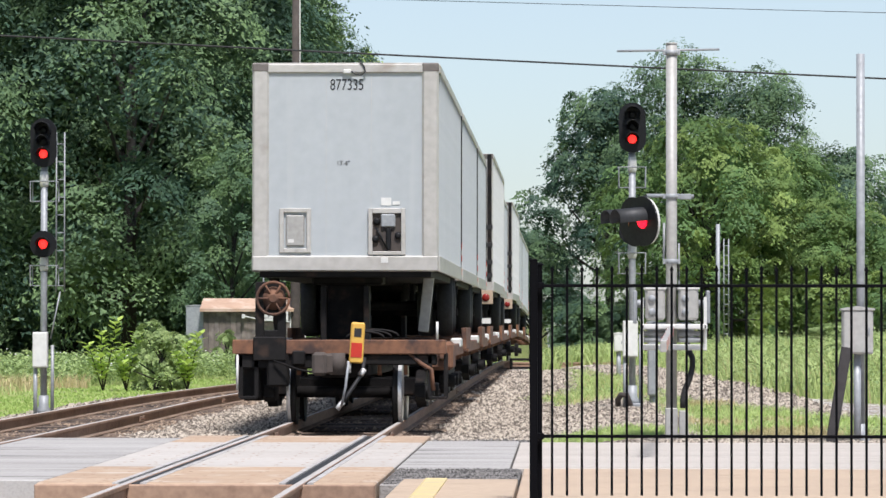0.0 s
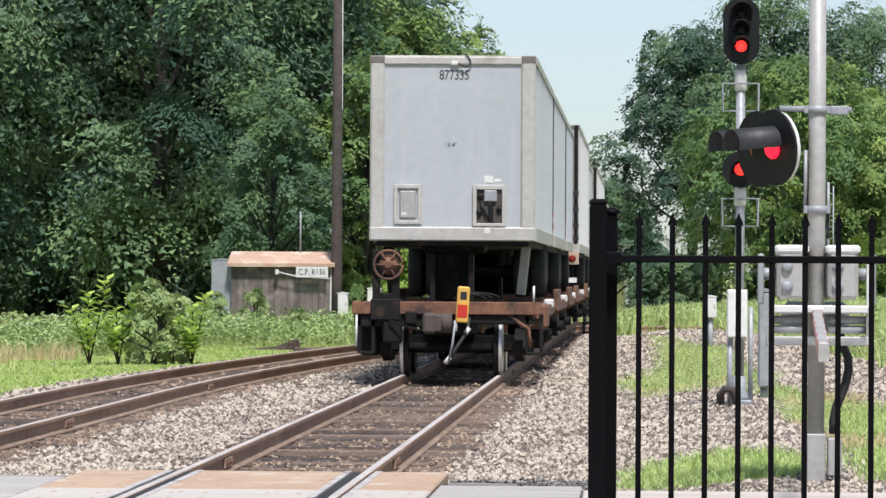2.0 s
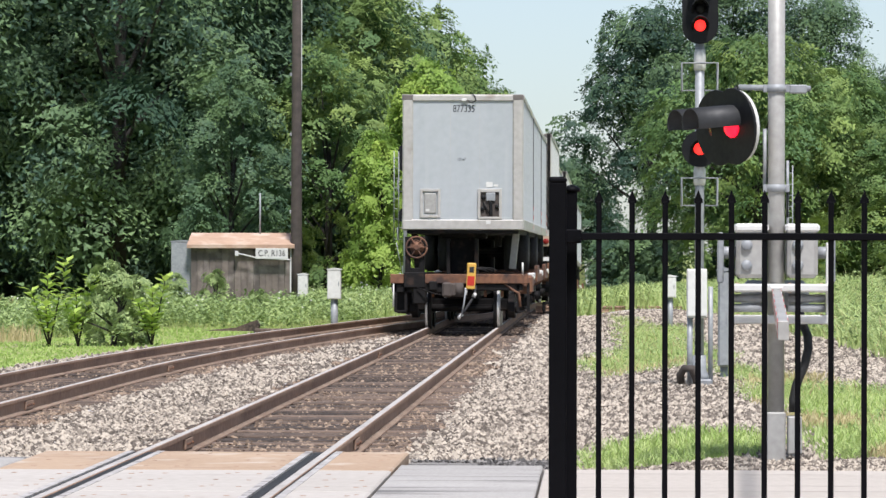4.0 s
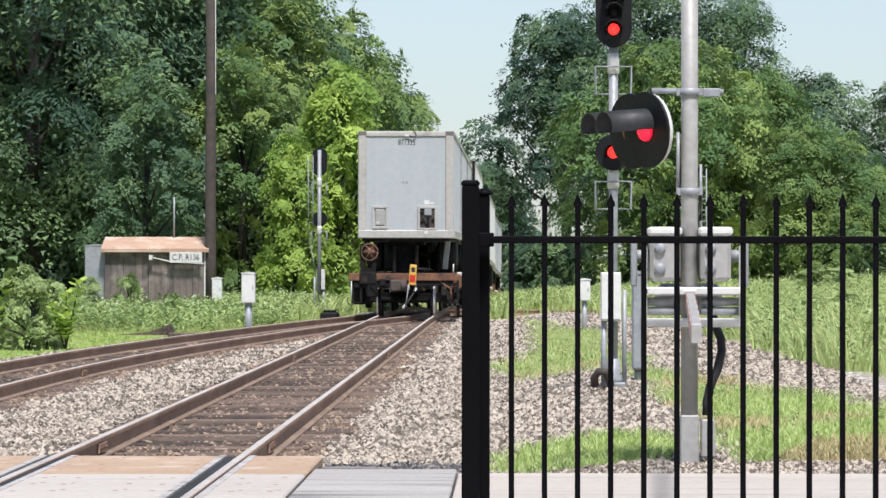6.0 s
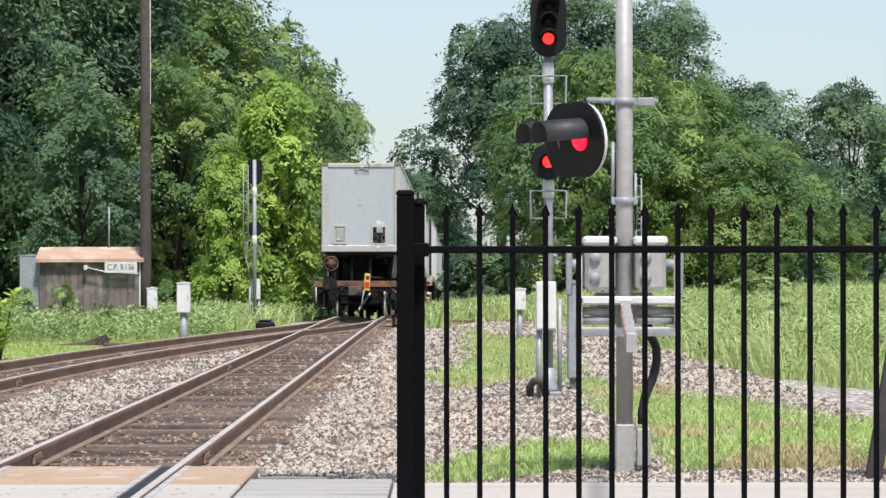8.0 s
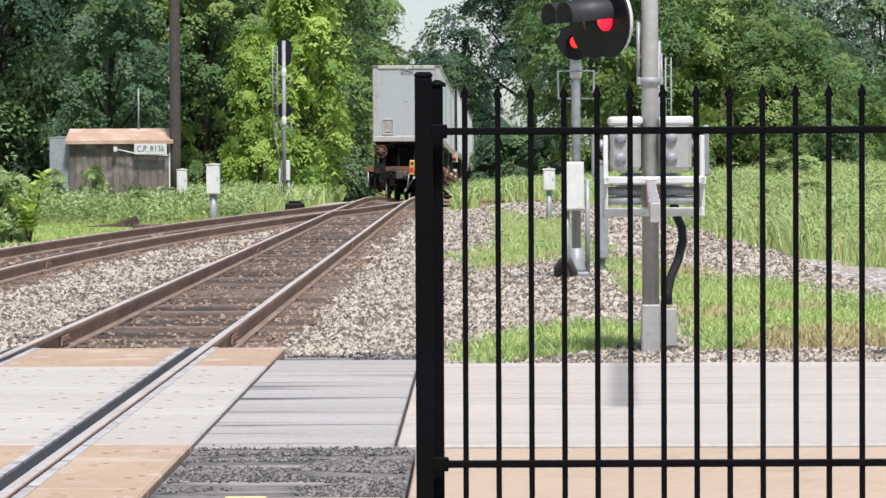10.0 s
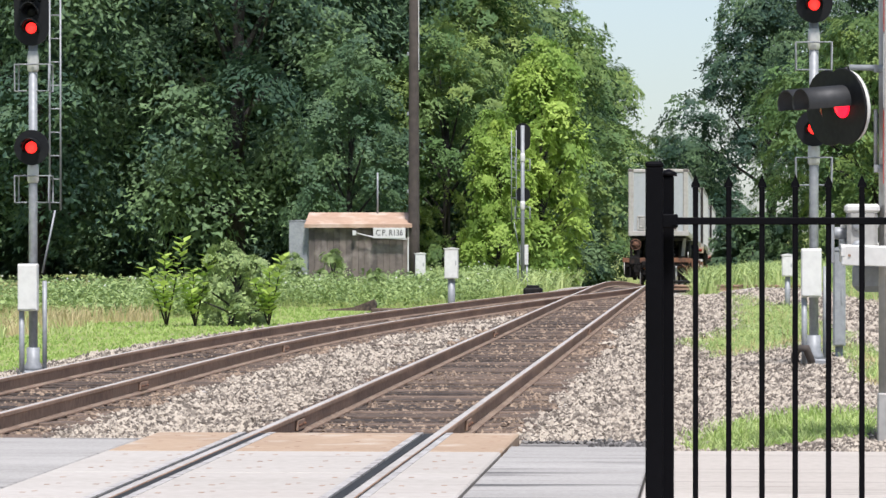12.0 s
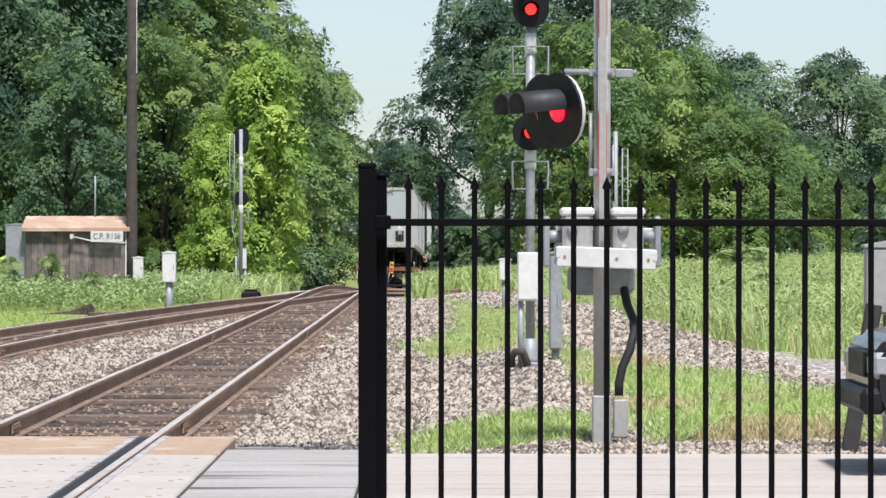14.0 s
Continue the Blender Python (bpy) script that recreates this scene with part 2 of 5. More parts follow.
def pipe(bm, pts, r, n=8):
    """A bent tube through points, with shared rings at the bends."""
    pts = [Vector(p) for p in pts]
    rings = []
    for i, p in enumerate(pts):
        d = (pts[min(i + 1, len(pts) - 1)] - pts[max(i - 1, 0)])
        d = d.normalized() if d.length > 1e-6 else Vector((0, 0, 1))
        ref = Vector((0, 1, 0)) if abs(d.y) < 0.9 else Vector((1, 0, 0))
        u = d.cross(ref).normalized()
        w = d.cross(u)
        rings.append([bm.verts.new(p + u * r * math.cos(2 * math.pi * k / n) + w * r * math.sin(2 * math.pi * k / n)) for k in range(n)])
    for a, b in zip(rings, rings[1:]):
        for k in range(n):
            bm.faces.new((a[k], a[(k + 1) % n], b[(k + 1) % n], b[k])).smooth = True
    bm.faces.new(rings[0][::-1]), bm.faces.new(rings[-1])
    return bm


def lathe(bm, prof, n=20, m=Matrix()):
    """Spin (radius, height) pairs about z, then place by m."""
    rings = [[bm.verts.new(m @ Vector((r * math.cos(2 * math.pi * i / n), r * math.sin(2 * math.pi * i / n), z))) for i in range(n)] for r, z in prof]
    for a, b in zip(rings, rings[1:]):
        for i in range(n):
            f = bm.faces.new((a[i], a[(i + 1) % n], b[(i + 1) % n], b[i]))
            f.smooth = True
    bm.faces.new(rings[0][::-1]), bm.faces.new(rings[-1])
    return bm


def prism(bm, outline, y0, y1, m=Matrix()):
    """Extrude an (x, z) outline along y."""
    a = [bm.verts.new(m @ Vector((x, y0, z))) for x, z in outline]
    b = [bm.verts.new(m @ Vector((x, y1, z))) for x, z in outline]
    k = len(a)
    for i in range(k):
        bm.faces.new((a[i], a[(i + 1) % k], b[(i + 1) % k], b[i]))
    bm.faces.new(a[::-1]), bm.faces.new(b)
    return bm


def mesh_of(name, bm, material):
    bmesh.ops.recalc_face_normals(bm, faces=bm.faces)
    me = bpy.data.meshes.new(name)
    bm.to_mesh(me)
    bm.free()
    me.materials.append(material)
    return me


def part(name, bm, material, parent, label=""):
    ob = new(name, mesh_of(name, bm, material))
    ob.parent = parent
    return tagged(ob, label)


def solo(name, bm, material, label, category="", group="", kind=""):
    return tagged(new(name, mesh_of(name, bm, material)), label, category, group, kind)


def thing(name, label, category, group="", at=(0, 0, 0), kind=""):
    ob = new(name)
    ob.location = at
    return tagged(ob, label, category, group, kind)


def N():
    return bmesh.new()


# ---- plan ----
TRACK = -2.96          # centre line of the main track
GAUGE = 1.505          # between rail head centres


def side(y):
    """Centre line of the second track, which joins the main one through a turnout."""
    if y < 52:
        return TRACK - 4.2
    if y < 100:
        u = (y - 52) / 48
        return TRACK - 4.2 + 2.765 * u * u * (1.5 - 0.5 * u)
    u = min((y - 100) / 18, 1)
    return TRACK - 1.435 * (1 - u) ** 1.5


def bend(y):
    """The far line bears gently to the right."""
    u = max(0.0, y - 100)
    return TRACK + (u * u / 16050 if u < 85 else 0.45 + (u - 85) * 0.0106)


def dip(y):
    """How far the line has fallen beyond the turnout."""
    u = max(0.0, y - 118)
    return 0.0185 * (u * u / 64 if u < 32 else u - 16)


PATHWAY = [(8.0, 38), (5.1, 46), (3.3, 57), (2.9, 75), (2.3, 95), (1.2, 112), (0.5, 130)]
PATCHES = [(0.7, 34.2, 1.0, 2.6), (0.7, 63, 1.3, 7), (1.5, 82, 0.5, 8)]


def to_path(x, y):
    best = 99.0
    for (x0, y0), (x1, y1) in zip(PATHWAY, PATHWAY[1:]):
        u = max(0.0, min(1.0, ((x - x0) * (x1 - x0) + (y - y0) * (y1 - y0)) / ((x1 - x0) ** 2 + (y1 - y0) ** 2)))
        best = min(best, math.hypot(x - x0 - u * (x1 - x0), (y - y0 - u * (y1 - y0)) * 0.25))
    return best


def gravel(x, y):
    """1 on ballast and gravel, 0 on grass."""
    w = 0.35 * noise.noise((x * 0.9, y * 0.35, 5)) + 0.15 * noise.noise((x * 3, y * 1.5, 8))
    left = (side(y) if y < 122 else TRACK) - 2.25
    g = min(x - left, TRACK + (3.25 if y < 112 else 2.0) - x) * 1.4
    if x > TRACK:
        g = max(g, 1.25 - to_path(x, y)) if y < 116 else g
        if y < 60:
            g = max(g, (1.75 - x) * 1.2, (31.6 - y) * 1.3)
        for px, py, rx, ry in PATCHES:
            g = min(g, (math.hypot((x - px) / rx, (y - py) / ry) - 1) * 1.2)
    return max(0.0, min(1.0, 0.5 + (g + w) * 1.6))


def brake_dust(x, y):
    """How far the ballast is stained brown, near each track."""
    d = min(abs(x - TRACK), abs(x - side(y))) + 0.3 * noise.noise((x, y * 0.4, 1))
    return max(0.0, min(1.0, (1.5 - d) / 0.6))


def ground_z(x, y):
    """Height of the ground: the ballast lies high along the tracks, the grass a little lower."""
    z = -0.3
    near = min(abs(x - TRACK), abs(x - side(y)))
    z += 0.1 * max(0.0, min(1.0, (3.0 - near) / 1.3))
    z -= 0.008 * max(0.0, min(1.0, (1.5 - near) / 0.4))
    if x > TRACK:
        k = max(0.0, min(1.0, (x - TRACK - 2.0) / 2.0))
        z = z * (1 - k) + k * -0.03
    if x > 3.5:
        z += 0.035 * min(x - 3.5, 10) * min(max((y - 45) / 20, 0), 1)
    z -= dip(y) * max(0.0, min(1.0, (7.5 - abs(x - TRACK)) / 3.5))
    if y < 31.0 and not (x > -0.28 and y > 29.4):
        z = min(z, -0.25)
    return z + 0.025 * noise.noise((x * 0.7, y * 0.5, 0)) + 0.012 * noise.noise((x * 3, y * 2, 0))


def two_ground(name):
    """Soil and gravel, mixed along a ragged edge."""
    m = mat(name, (0.36, 0.41, 0.13), (0.25, 0.29, 0.09), 0.95, fine=6, coarse=0.35, bump=0.5, dist=0.05, stain=(0.3, 0.26, 0.16), stain_at=0.66)
    n, l = m.node_tree.nodes, m.node_tree.links
    p = n["Principled BSDF"]
    soil = p.inputs["Base Color"].links[0].from_socket
    co = n.new("ShaderNodeTexCoord")
    vor = n.new("ShaderNodeTexVoronoi")
    vor.inputs["Scale"].default_value = 17
    l.new(co.outputs["Object"], vor.inputs["Vector"])
    hue = n.new("ShaderNodeValToRGB")
    for at, c in ((0.0, (0.1, 0.083, 0.07)), (0.3, (0.29, 0.245, 0.2)), (0.7, (0.43, 0.375, 0.31)), (1.0, (0.54, 0.48, 0.41))):
        e = hue.color_ramp.elements.new(at)
        e.color = (*c, 1)
    grey = n.new("ShaderNodeSeparateColor")
    l.new(vor.outputs["Color"], grey.inputs[0])
    l.new(grey.outputs[0], hue.inputs[0])
    stain = n.new("ShaderNodeTexNoise")
    stain.inputs["Scale"].default_value = 0.8
    l.new(co.outputs["Object"], stain.inputs["Vector"])
    rr = n.new("ShaderNodeMapRange")
    rr.inputs["From Min"].default_value, rr.inputs["From Max"].default_value, rr.inputs["To Max"].default_value = 0.5, 0.75, 0.6
    l.new(stain.outputs["Fac"], rr.inputs["Value"])
    tint = n.new("ShaderNodeMix")
    tint.data_type = "RGBA"
    tint.inputs["B"].default_value = (0.24, 0.19, 0.15, 1)
    l.new(rr.outputs[0], tint.inputs["Factor"])
    l.new(hue.outputs[0], tint.inputs["A"])
    wear = n.new("ShaderNodeAttribute")
    wear.attribute_name = "rust"
    brown = n.new("ShaderNodeMix")
    brown.data_type = "RGBA"
    brown.blend_type = "MULTIPLY"
    brown.inputs["B"].default_value = (0.5, 0.4, 0.34, 1)
    l.new(wear.outputs["Fac"], brown.inputs["Factor"])
    l.new(tint.outputs["Result"], brown.inputs["A"])
    at = n.new("ShaderNodeAttribute")
    at.attribute_name = "gravel"
    mix = n.new("ShaderNodeMix")
    mix.data_type = "RGBA"
    l.new(at.outputs["Fac"], mix.inputs["Factor"])
    l.new(soil, mix.inputs["A"]), l.new(brown.outputs["Result"], mix.inputs["B"])
    l.new(mix.outputs["Result"], p.inputs["Base Color"])
    bump = n.new("ShaderNodeBump")
    bump.inputs["Strength"].default_value, bump.inputs["Distance"].default_value = 1.0, 0.05
    l.new(vor.outputs["Distance"], bump.inputs["Height"])
    l.new(p.inputs["Normal"].links[0].from_socket, bump.inputs["Normal"])
    l.new(bump.outputs[0], p.inputs["Normal"])
    return m


def ground():
    xs = sorted({*[-600, -300, -150, -80, -50, -40], *[-30 + i * 1.0 for i in range(19)], *[-11 + i * 0.25 for i in range(76)], *[8.2 + i * 1.2 for i in range(20)], 40, 60, 100, 200, 400, 700})
    ys = sorted({*[-60, -30, 0, 10, 18], *[20 + i * 0.7 for i in range(150)], *[126 + 6 * i for i in range(28)], 320, 400, 600, 1000, 2500})
    v = [(x, y, ground_z(x, y)) for y in ys for x in xs]
    w = len(xs)
    f = [(j * w + i, j * w + i + 1, (j + 1) * w + i + 1, (j + 1) * w + i) for j in range(len(ys) - 1) for i in range(w - 1)]
    me = bpy.data.meshes.new("ground")
    me.from_pydata(v, [], f)
    me.materials.append(two_ground("grass_and_gravel"))
    me.attributes.new("gravel", "FLOAT", "POINT").data.foreach_set("value", [gravel(x, y) if 15 < y < 300 else 0.0 for x, y, z in v])
    me.attributes.new("rust", "FLOAT", "POINT").data.foreach_set("value", [brake_dust(x, y) for x, y, z in v])
    for p in me.polygons:
        p.use_smooth = True
    return tagged(new("ground", me), "grassy ground with strips of pale ballast and gravel", "ground", kind="structure")


ground()


def scatter_stones():
    """Loose ballast stones: squat, uneven eight-faced chips."""
    rng = np.random.default_rng(7)
    n = 0
    pts = []
    for count, y0, y1, big in ((60000, 31.8, 58, 1.0), (30000, 58, 112, 1.5)):
        xs = rng.uniform(-10, 4.5, count * 3)
        ys = y0 + (y1 - y0) * rng.random(count * 3) ** 1.5
        n = 0
        for x, y in zip(xs, ys):
            g = gravel(x, y)
            off = min(abs(x - TRACK), abs(x - side(y)))
            on_tie = off < 0.85 + 0.4 * rng.random()
            if rng.random() < g * ((0.42 if abs((y - 32.4) / 0.52 % 1 - 0.5) < 0.24 else 0.05) if on_tie else 1.0) and abs(abs(x - TRACK) - 0.75) > 0.1 and abs(abs(x - side(y)) - 0.75) > 0.1:
                pts.append((x, y, ground_z(x, y) + 0.012, big))
                n += 1
                if n > count:
                    break
    for _ in range(9000):
        x, y = rng.uniform(-0.28, 6.5), rng.uniform(29.65, 31.9)
        pts.append((x, y, ground_z(x, y) + 0.008, 0.75))
    clean = [p for p in pts if brake_dust(p[0], p[1]) < 0.6 * rng.random()]
    rusty = [p for p in pts if brake_dust(p[0], p[1]) >= 0.5]
    chips("ballast_stones", "loose pale grey and pinkish ballast stones", clean, STONE, rng)
    chips("stained_stones", "rust-stained ballast stones between the rails", [(x, y, z, k * 0.88) for x, y, z, k in rusty], RUSTSTONE, rng)


def chips(name, label, pts, material, rng):
    k = len(pts)
    base = np.array(((1, 0, 0), (0, 1, 0), (-1, 0, 0), (0, -1, 0), (0, 0, 1), (0, 0, -1)), float)
    p = np.array(pts)
    s = rng.uniform(0.018, 0.042, (k, 1, 1)) * p[:, 3][:, None, None]
    v = base[None] * s * rng.uniform(0.6, 1.35, (k, 6, 1)) * np.array((1, 1, 0.75)) + rng.normal(size=(k, 6, 3)) * s * 0.22
    a = rng.uniform(0, 6.28, k)
    ca, sa = np.cos(a)[:, None], np.sin(a)[:, None]
    v = np.stack((v[:, :, 0] * ca - v[:, :, 1] * sa, v[:, :, 0] * sa + v[:, :, 1] * ca, v[:, :, 2]), 2) + p[:, None, :3]
    q = np.array(((0, 1, 4), (1, 2, 4), (2, 3, 4), (3, 0, 4), (1, 0, 5), (2, 1, 5), (3, 2, 5), (0, 3, 5)))
    f = (np.arange(k)[:, None, None] * 6 + q[None]).reshape(-1, 3)
    me = bpy.data.meshes.new(name)
    me.from_pydata(v.reshape(-1, 3).tolist(), [], f.tolist())
    me.materials.append(material)
    return tagged(new(name, me), label, "ballast", kind="stuff")


scatter_stones()


def shoulder_grit():
    rng = np.random.default_rng(3)
    spots = [(rng.uniform(-1.5, -0.34), rng.uniform(18.0, 21.6), -0.016, 0.34 * rng.uniform(0.5, 1.3)) for _ in range(11000)]
    spots += [(rng.uniform(-1.5, -0.32), rng.uniform(30.1, 32.2), -0.05, 0.6 * rng.uniform(0.5, 1.3)) for _ in range(2500)]
    spots = [p for p in spots if noise.noise((p[0] * 1.2, p[1] * 3.0, 4)) > -0.12 + 0.3 * rng.random()]
    chips("road_grit", "crumbled dark asphalt grit at the road's edge", spots, GRITSTONE, rng)


shoulder_grit()


# ---- tracks ----
RAIL_SHAPE = [(-0.07, -0.18), (0.07, -0.18), (0.07, -0.165), (0.012, -0.145), (0.012, -0.045), (0.036, -0.035), (0.036, -0.005), (0.03, 0), (-0.03, 0), (-0.036, -0.005), (-0.036, -0.035), (-0.012, -0.045), (-0.012, -0.145), (-0.07, -0.165)]


def rail(name, path, parent):
    """A rail along a list of (x, y): web and foot rusty, the running surface worn bright."""
    bm = N()
    rows = [[bm.verts.new((x + dx, y, dz - dip(y))) for dx, dz in RAIL_SHAPE] for x, y in path]
    k = len(RAIL_SHAPE)
    for a, b in zip(rows, rows[1:]):
        for i in range(k):
            f = bm.faces.new((a[i], a[(i + 1) % k], b[(i + 1) % k], b[i]))
            f.material_index = 1 if i == 7 else 2 if i in (2, 12) else 0
    bm.faces.new(rows[0][::-1]), bm.faces.new(rows[-1])
    ob = part(name, bm, RAIL, parent)
    ob.data.materials.append(SHINE)
    ob.data.materials.append(DUSTY)
    return ob


main = thing("railway_track", "straight railway track on weathered wooden ties", "railway track", kind="structure")
second = thing("railway_track", "second railway track curving in to a turnout", "railway track", kind="structure")
for s in (-1, 1):
    rail("rail", [(bend(y) + s * GAUGE / 2, y) for y in (4, 32, 100, *range(118, 421, 8))], main)
    rail("rail", [(side(y) + s * GAUGE / 2, y) for y in [4, 20, 32, 45] + list(range(52, 119, 3))], second)


def tie_mesh():
    bm = N()
    box(bm, -1.3, 1.3, -0.115, 0.115, -0.36, -0.178, 0.012)
    return mesh_of("tie", bm, TIE)


TIE_MESH = tie_mesh()


def ties(parent, centre, y0, y1, step=0.52):
    y = y0
    while y < y1:
        t = new("tie", TIE_MESH)
        t.parent = parent
        t.location = (centre(y) + random.uniform(-0.05, 0.05), y + random.uniform(-0.03, 0.03), random.uniform(-0.012, 0.008) - dip(y))
        t.rotation_euler = (0, 0, random.uniform(-0.015, 0.015))
        y += step


ties(main, bend, 32.4, 125)
ties(second, side, 32.4, 98)


# ---- crossing ----
def slab(name, x0, x1, y0, y1, z, material, label, thick=0.2):
    bm = N()
    box(bm, x0, x1, y0, y1, z - thick, z, 0.01)
    return solo(name, bm, material, label, "road", kind="structure")


slab("road", -0.42, 60, 21.5, 29.6, -0.004, ROAD, "pale concrete road with tyre streaks")
slab("road", -60, -8.4, 21.5, 29.6, -0.004, ROAD, "pale concrete road beyond the tracks")
slab("road_patch", -1.53, -0.44, 21.5, 30.2, -0.008, ASPHALT, "grey asphalt patch beside the crossing panels")
slab("road_patch", -6.35, -4.53, 18.5, 31.2, -0.008, ASPHALT, "grey asphalt between the two tracks")
slab("road_shoulder", -1.53, -0.3, 30.22, 31.9, -0.06, GRIT, "crumbling dark asphalt edge")
slab("road_shoulder", -6.3, -4.53, 31.22, 32.2, -0.06, GRIT, "crumbling dark asphalt edge between the tracks")
slab("road_shoulder", -1.53, -0.32, 17.98, 21.48, -0.02, GRIT, "crumbling dark asphalt shoulder")
slab("pavement", -0.3, 60, 5.0, 21.2, 0.0, TAN, "tan concrete pavement beside the road")
slab("pavement", -1.32, -0.32, 5.0, 17.95, 0.03, TAN, "raised tan concrete kerb slab")
slab("line_marking", -1.12, -0.93, 12.0, 17.9, 0.034, YELLOWLINE, "worn yellow paint stripe", 0.003)
PX = [(-4.50, -3.78), (-3.59, -2.33), (-2.14, -1.55)]
PY = [17.7, 18.8, 21.6, 24.1, 26.7, 29.3, 32.0]
crossing = thing("level_crossing", "concrete level crossing panels between the rails", "level crossing", kind="structure")
rng = random.Random(9)
for j, (y0, y1) in enumerate(zip(PY, PY[1:])):
    for c, (x0, x1) in enumerate(PX):
        bm = N()
        box(bm, x0, x1, y0 + 0.013, y1 - 0.013, -0.2, 0.0, 0.012)
        pan = part("panel", bm, RUSTPAN if j in (0, 1, 5) else PANEL, crossing)
        # paired lifting and bolt slots
        bm = N()
        w = x1 - x0
        for fx in ((0.12, 0.32, 0.68, 0.88) if c == 1 else (0.3, 0.75)):
            for fy in (0.2, 0.5, 0.8):
                hx, hy = x0 + w * fx + rng.uniform(-0.02, 0.02), y0 + (y1 - y0) * fy + rng.uniform(-0.08, 0.08)
                box(bm, hx - 0.018, hx + 0.018, hy - 0.03, hy + 0.03, -0.01, 0.0015)
                if rng.random() < 0.4:
                    box(bm, hx + 0.04, hx + 0.07, hy + 0.1, hy + 0.15, -0.01, 0.0015)
        tagged(part("bolt_slots", bm, RAIL, pan), kind="stuff")
        # worn steel edges beside the rails
        for s, on in ((x0, c > 0), (x1, c < 2)):
            if on:
                bm = N()
                e = 0.055 if s == x0 else -0.055
                box(bm, min(s, s + e), max(s, s + e), y0 + 0.01, y1 - 0.01, -0.02, 0.004)
                part("edge_strip", bm, EDGE_STEEL, pan, "pale worn steel edge")
for s in (-1, 1):
    for a, b2 in ((-0.066, -0.04), (0.04, 0.118)):
        bm = N()
        x = TRACK + s * GAUGE / 2
        box(bm, *sorted((x - s * a, x - s * b2)), 17.75, 32.0, -0.2, -0.006, 0.004)
        part("flangeway_filler", bm, RUBBER, crossing, "black rubber flangeway filler")
bm = N()
box(bm, -4.5, -1.55, 17.6, 17.68, -0.25, -0.01, 0.01)
part("end_beam", bm, RAIL, crossing, "dark steel end beam")


# ---- fence ----
FY, FZ = 13.6, 1.675


def fence():
    f = thing("metal_fence", "black steel picket fence with spear tips", "fence")
    bm = N()
    box(bm, -0.181, -0.121, FY - 0.035, FY + 0.025, 0.0, 1.86, 0.004)
    post = part("post", bm, BLACK, f)
    bm = N()
    box(bm, -0.183, -0.119, FY - 0.037, FY + 0.027, 1.855, 1.88, 0.009)
    part("cap", bm, BLACK, post)
    bm = N()
    box(bm, -0.125, -0.085, FY + 0.06, FY + 0.11, 0.0, 1.83, 0.003)
    lathe(bm, [(0.032, 0), (0.03, 0.012), (0.012, 0.022), (0.003, 0.024)], 10, pose(-0.105, FY + 0.085, 1.83))
    part("post", bm, BLACK, f)
    for z in (FZ, 0.53):
        bm = N()
        box(bm, -0.085, 6.2, FY - 0.014, FY + 0.014, z - 0.0125, z + 0.0125, 0.003)
        r = part("rail", bm, BLACK, f)
        bm = N()
        box(bm, -0.125, -0.07, FY - 0.022, FY + 0.022, z - 0.024, z + 0.024, 0.004)
        tube(bm, (-0.08, FY - 0.03, z - 0.005), (-0.08, FY - 0.042, z - 0.005), 0.009, n=8)
        part("bracket", bm, BLACK, r)
    bm = N()
    box(bm, -0.0095, 0.0095, -0.0095, 0.0095, 0.08, 1.795, 0.002)
    s = [(-0.0155, 1.79), (0.0155, 1.79), (0.014, 1.802), (0.005, 1.822), (0.0, 1.836), (-0.005, 1.822), (-0.014, 1.802)]
    prism(bm, s, -0.008, 0.008)
    me = mesh_of("picket", bm, BLACK)
    for i in range(54):
        p = new("picket", me)
        p.parent = f
        p.location = (-0.01 + i * 0.1136, FY, 0)
    bm = N()
    box(bm, 6.2, 6.26, FY - 0.03, FY + 0.03, 0, 1.83, 0.003)
    part("post", bm, BLACK, f)


fence()


# ---- signals ----
def lens_face(z, r, material, parent, y=-0.13, x=0.0):
    bm = N()
    lathe(bm, [(r, 0), (r * 0.8, 0.012), (r * 0.4, 0.02), (0.002, 0.022)], 20, pose(x, y, z, 90, 0, 0))
    return part("lens", bm, material, parent)


def hood(bm, z, r, y0=-0.12, long=0.26, x=0.0):
    """A half-round sun visor over a lens."""
    n = 14
    rows = []
    for k, (y, cut) in enumerate(((y0, -0.5), (y0 - long, 0.25))):
        for rr in (r, r - 0.012):
            a0, a1 = math.pi * (0.0 + cut * 0.4), math.pi * (1.0 - cut * 0.4)
            rows.append([bm.verts.new((x + rr * math.cos(a0 + (a1 - a0) * i / n), y, z + rr * math.sin(a0 + (a1 - a0) * i / n))) for i in range(n + 1)])
    for a, b in ((rows[0], rows[2]), (rows[3], rows[1]), (rows[2], rows[3])):
        for i in range(n):
            bm.faces.new((a[i], a[i + 1], b[i + 1], b[i])).smooth = True
    return bm


def cage(parent, z, y=0.0):
    """A wire step bracket on the mast."""
    for s in (-1, 1):
        f, b, w = y - 0.1, y + 0.2, s * 0.22
        for pts in ([(0.0, f, z + 0.34), (w, f, z + 0.34), (w, f, z), (s * 0.06, f, z)], [(w, f, z + 0.34), (w, b, z + 0.34), (w, b, z), (w, f, z)]):
            bm = N()
            pipe(bm, pts, 0.011)
            part("step_bracket", bm, GALV, parent)


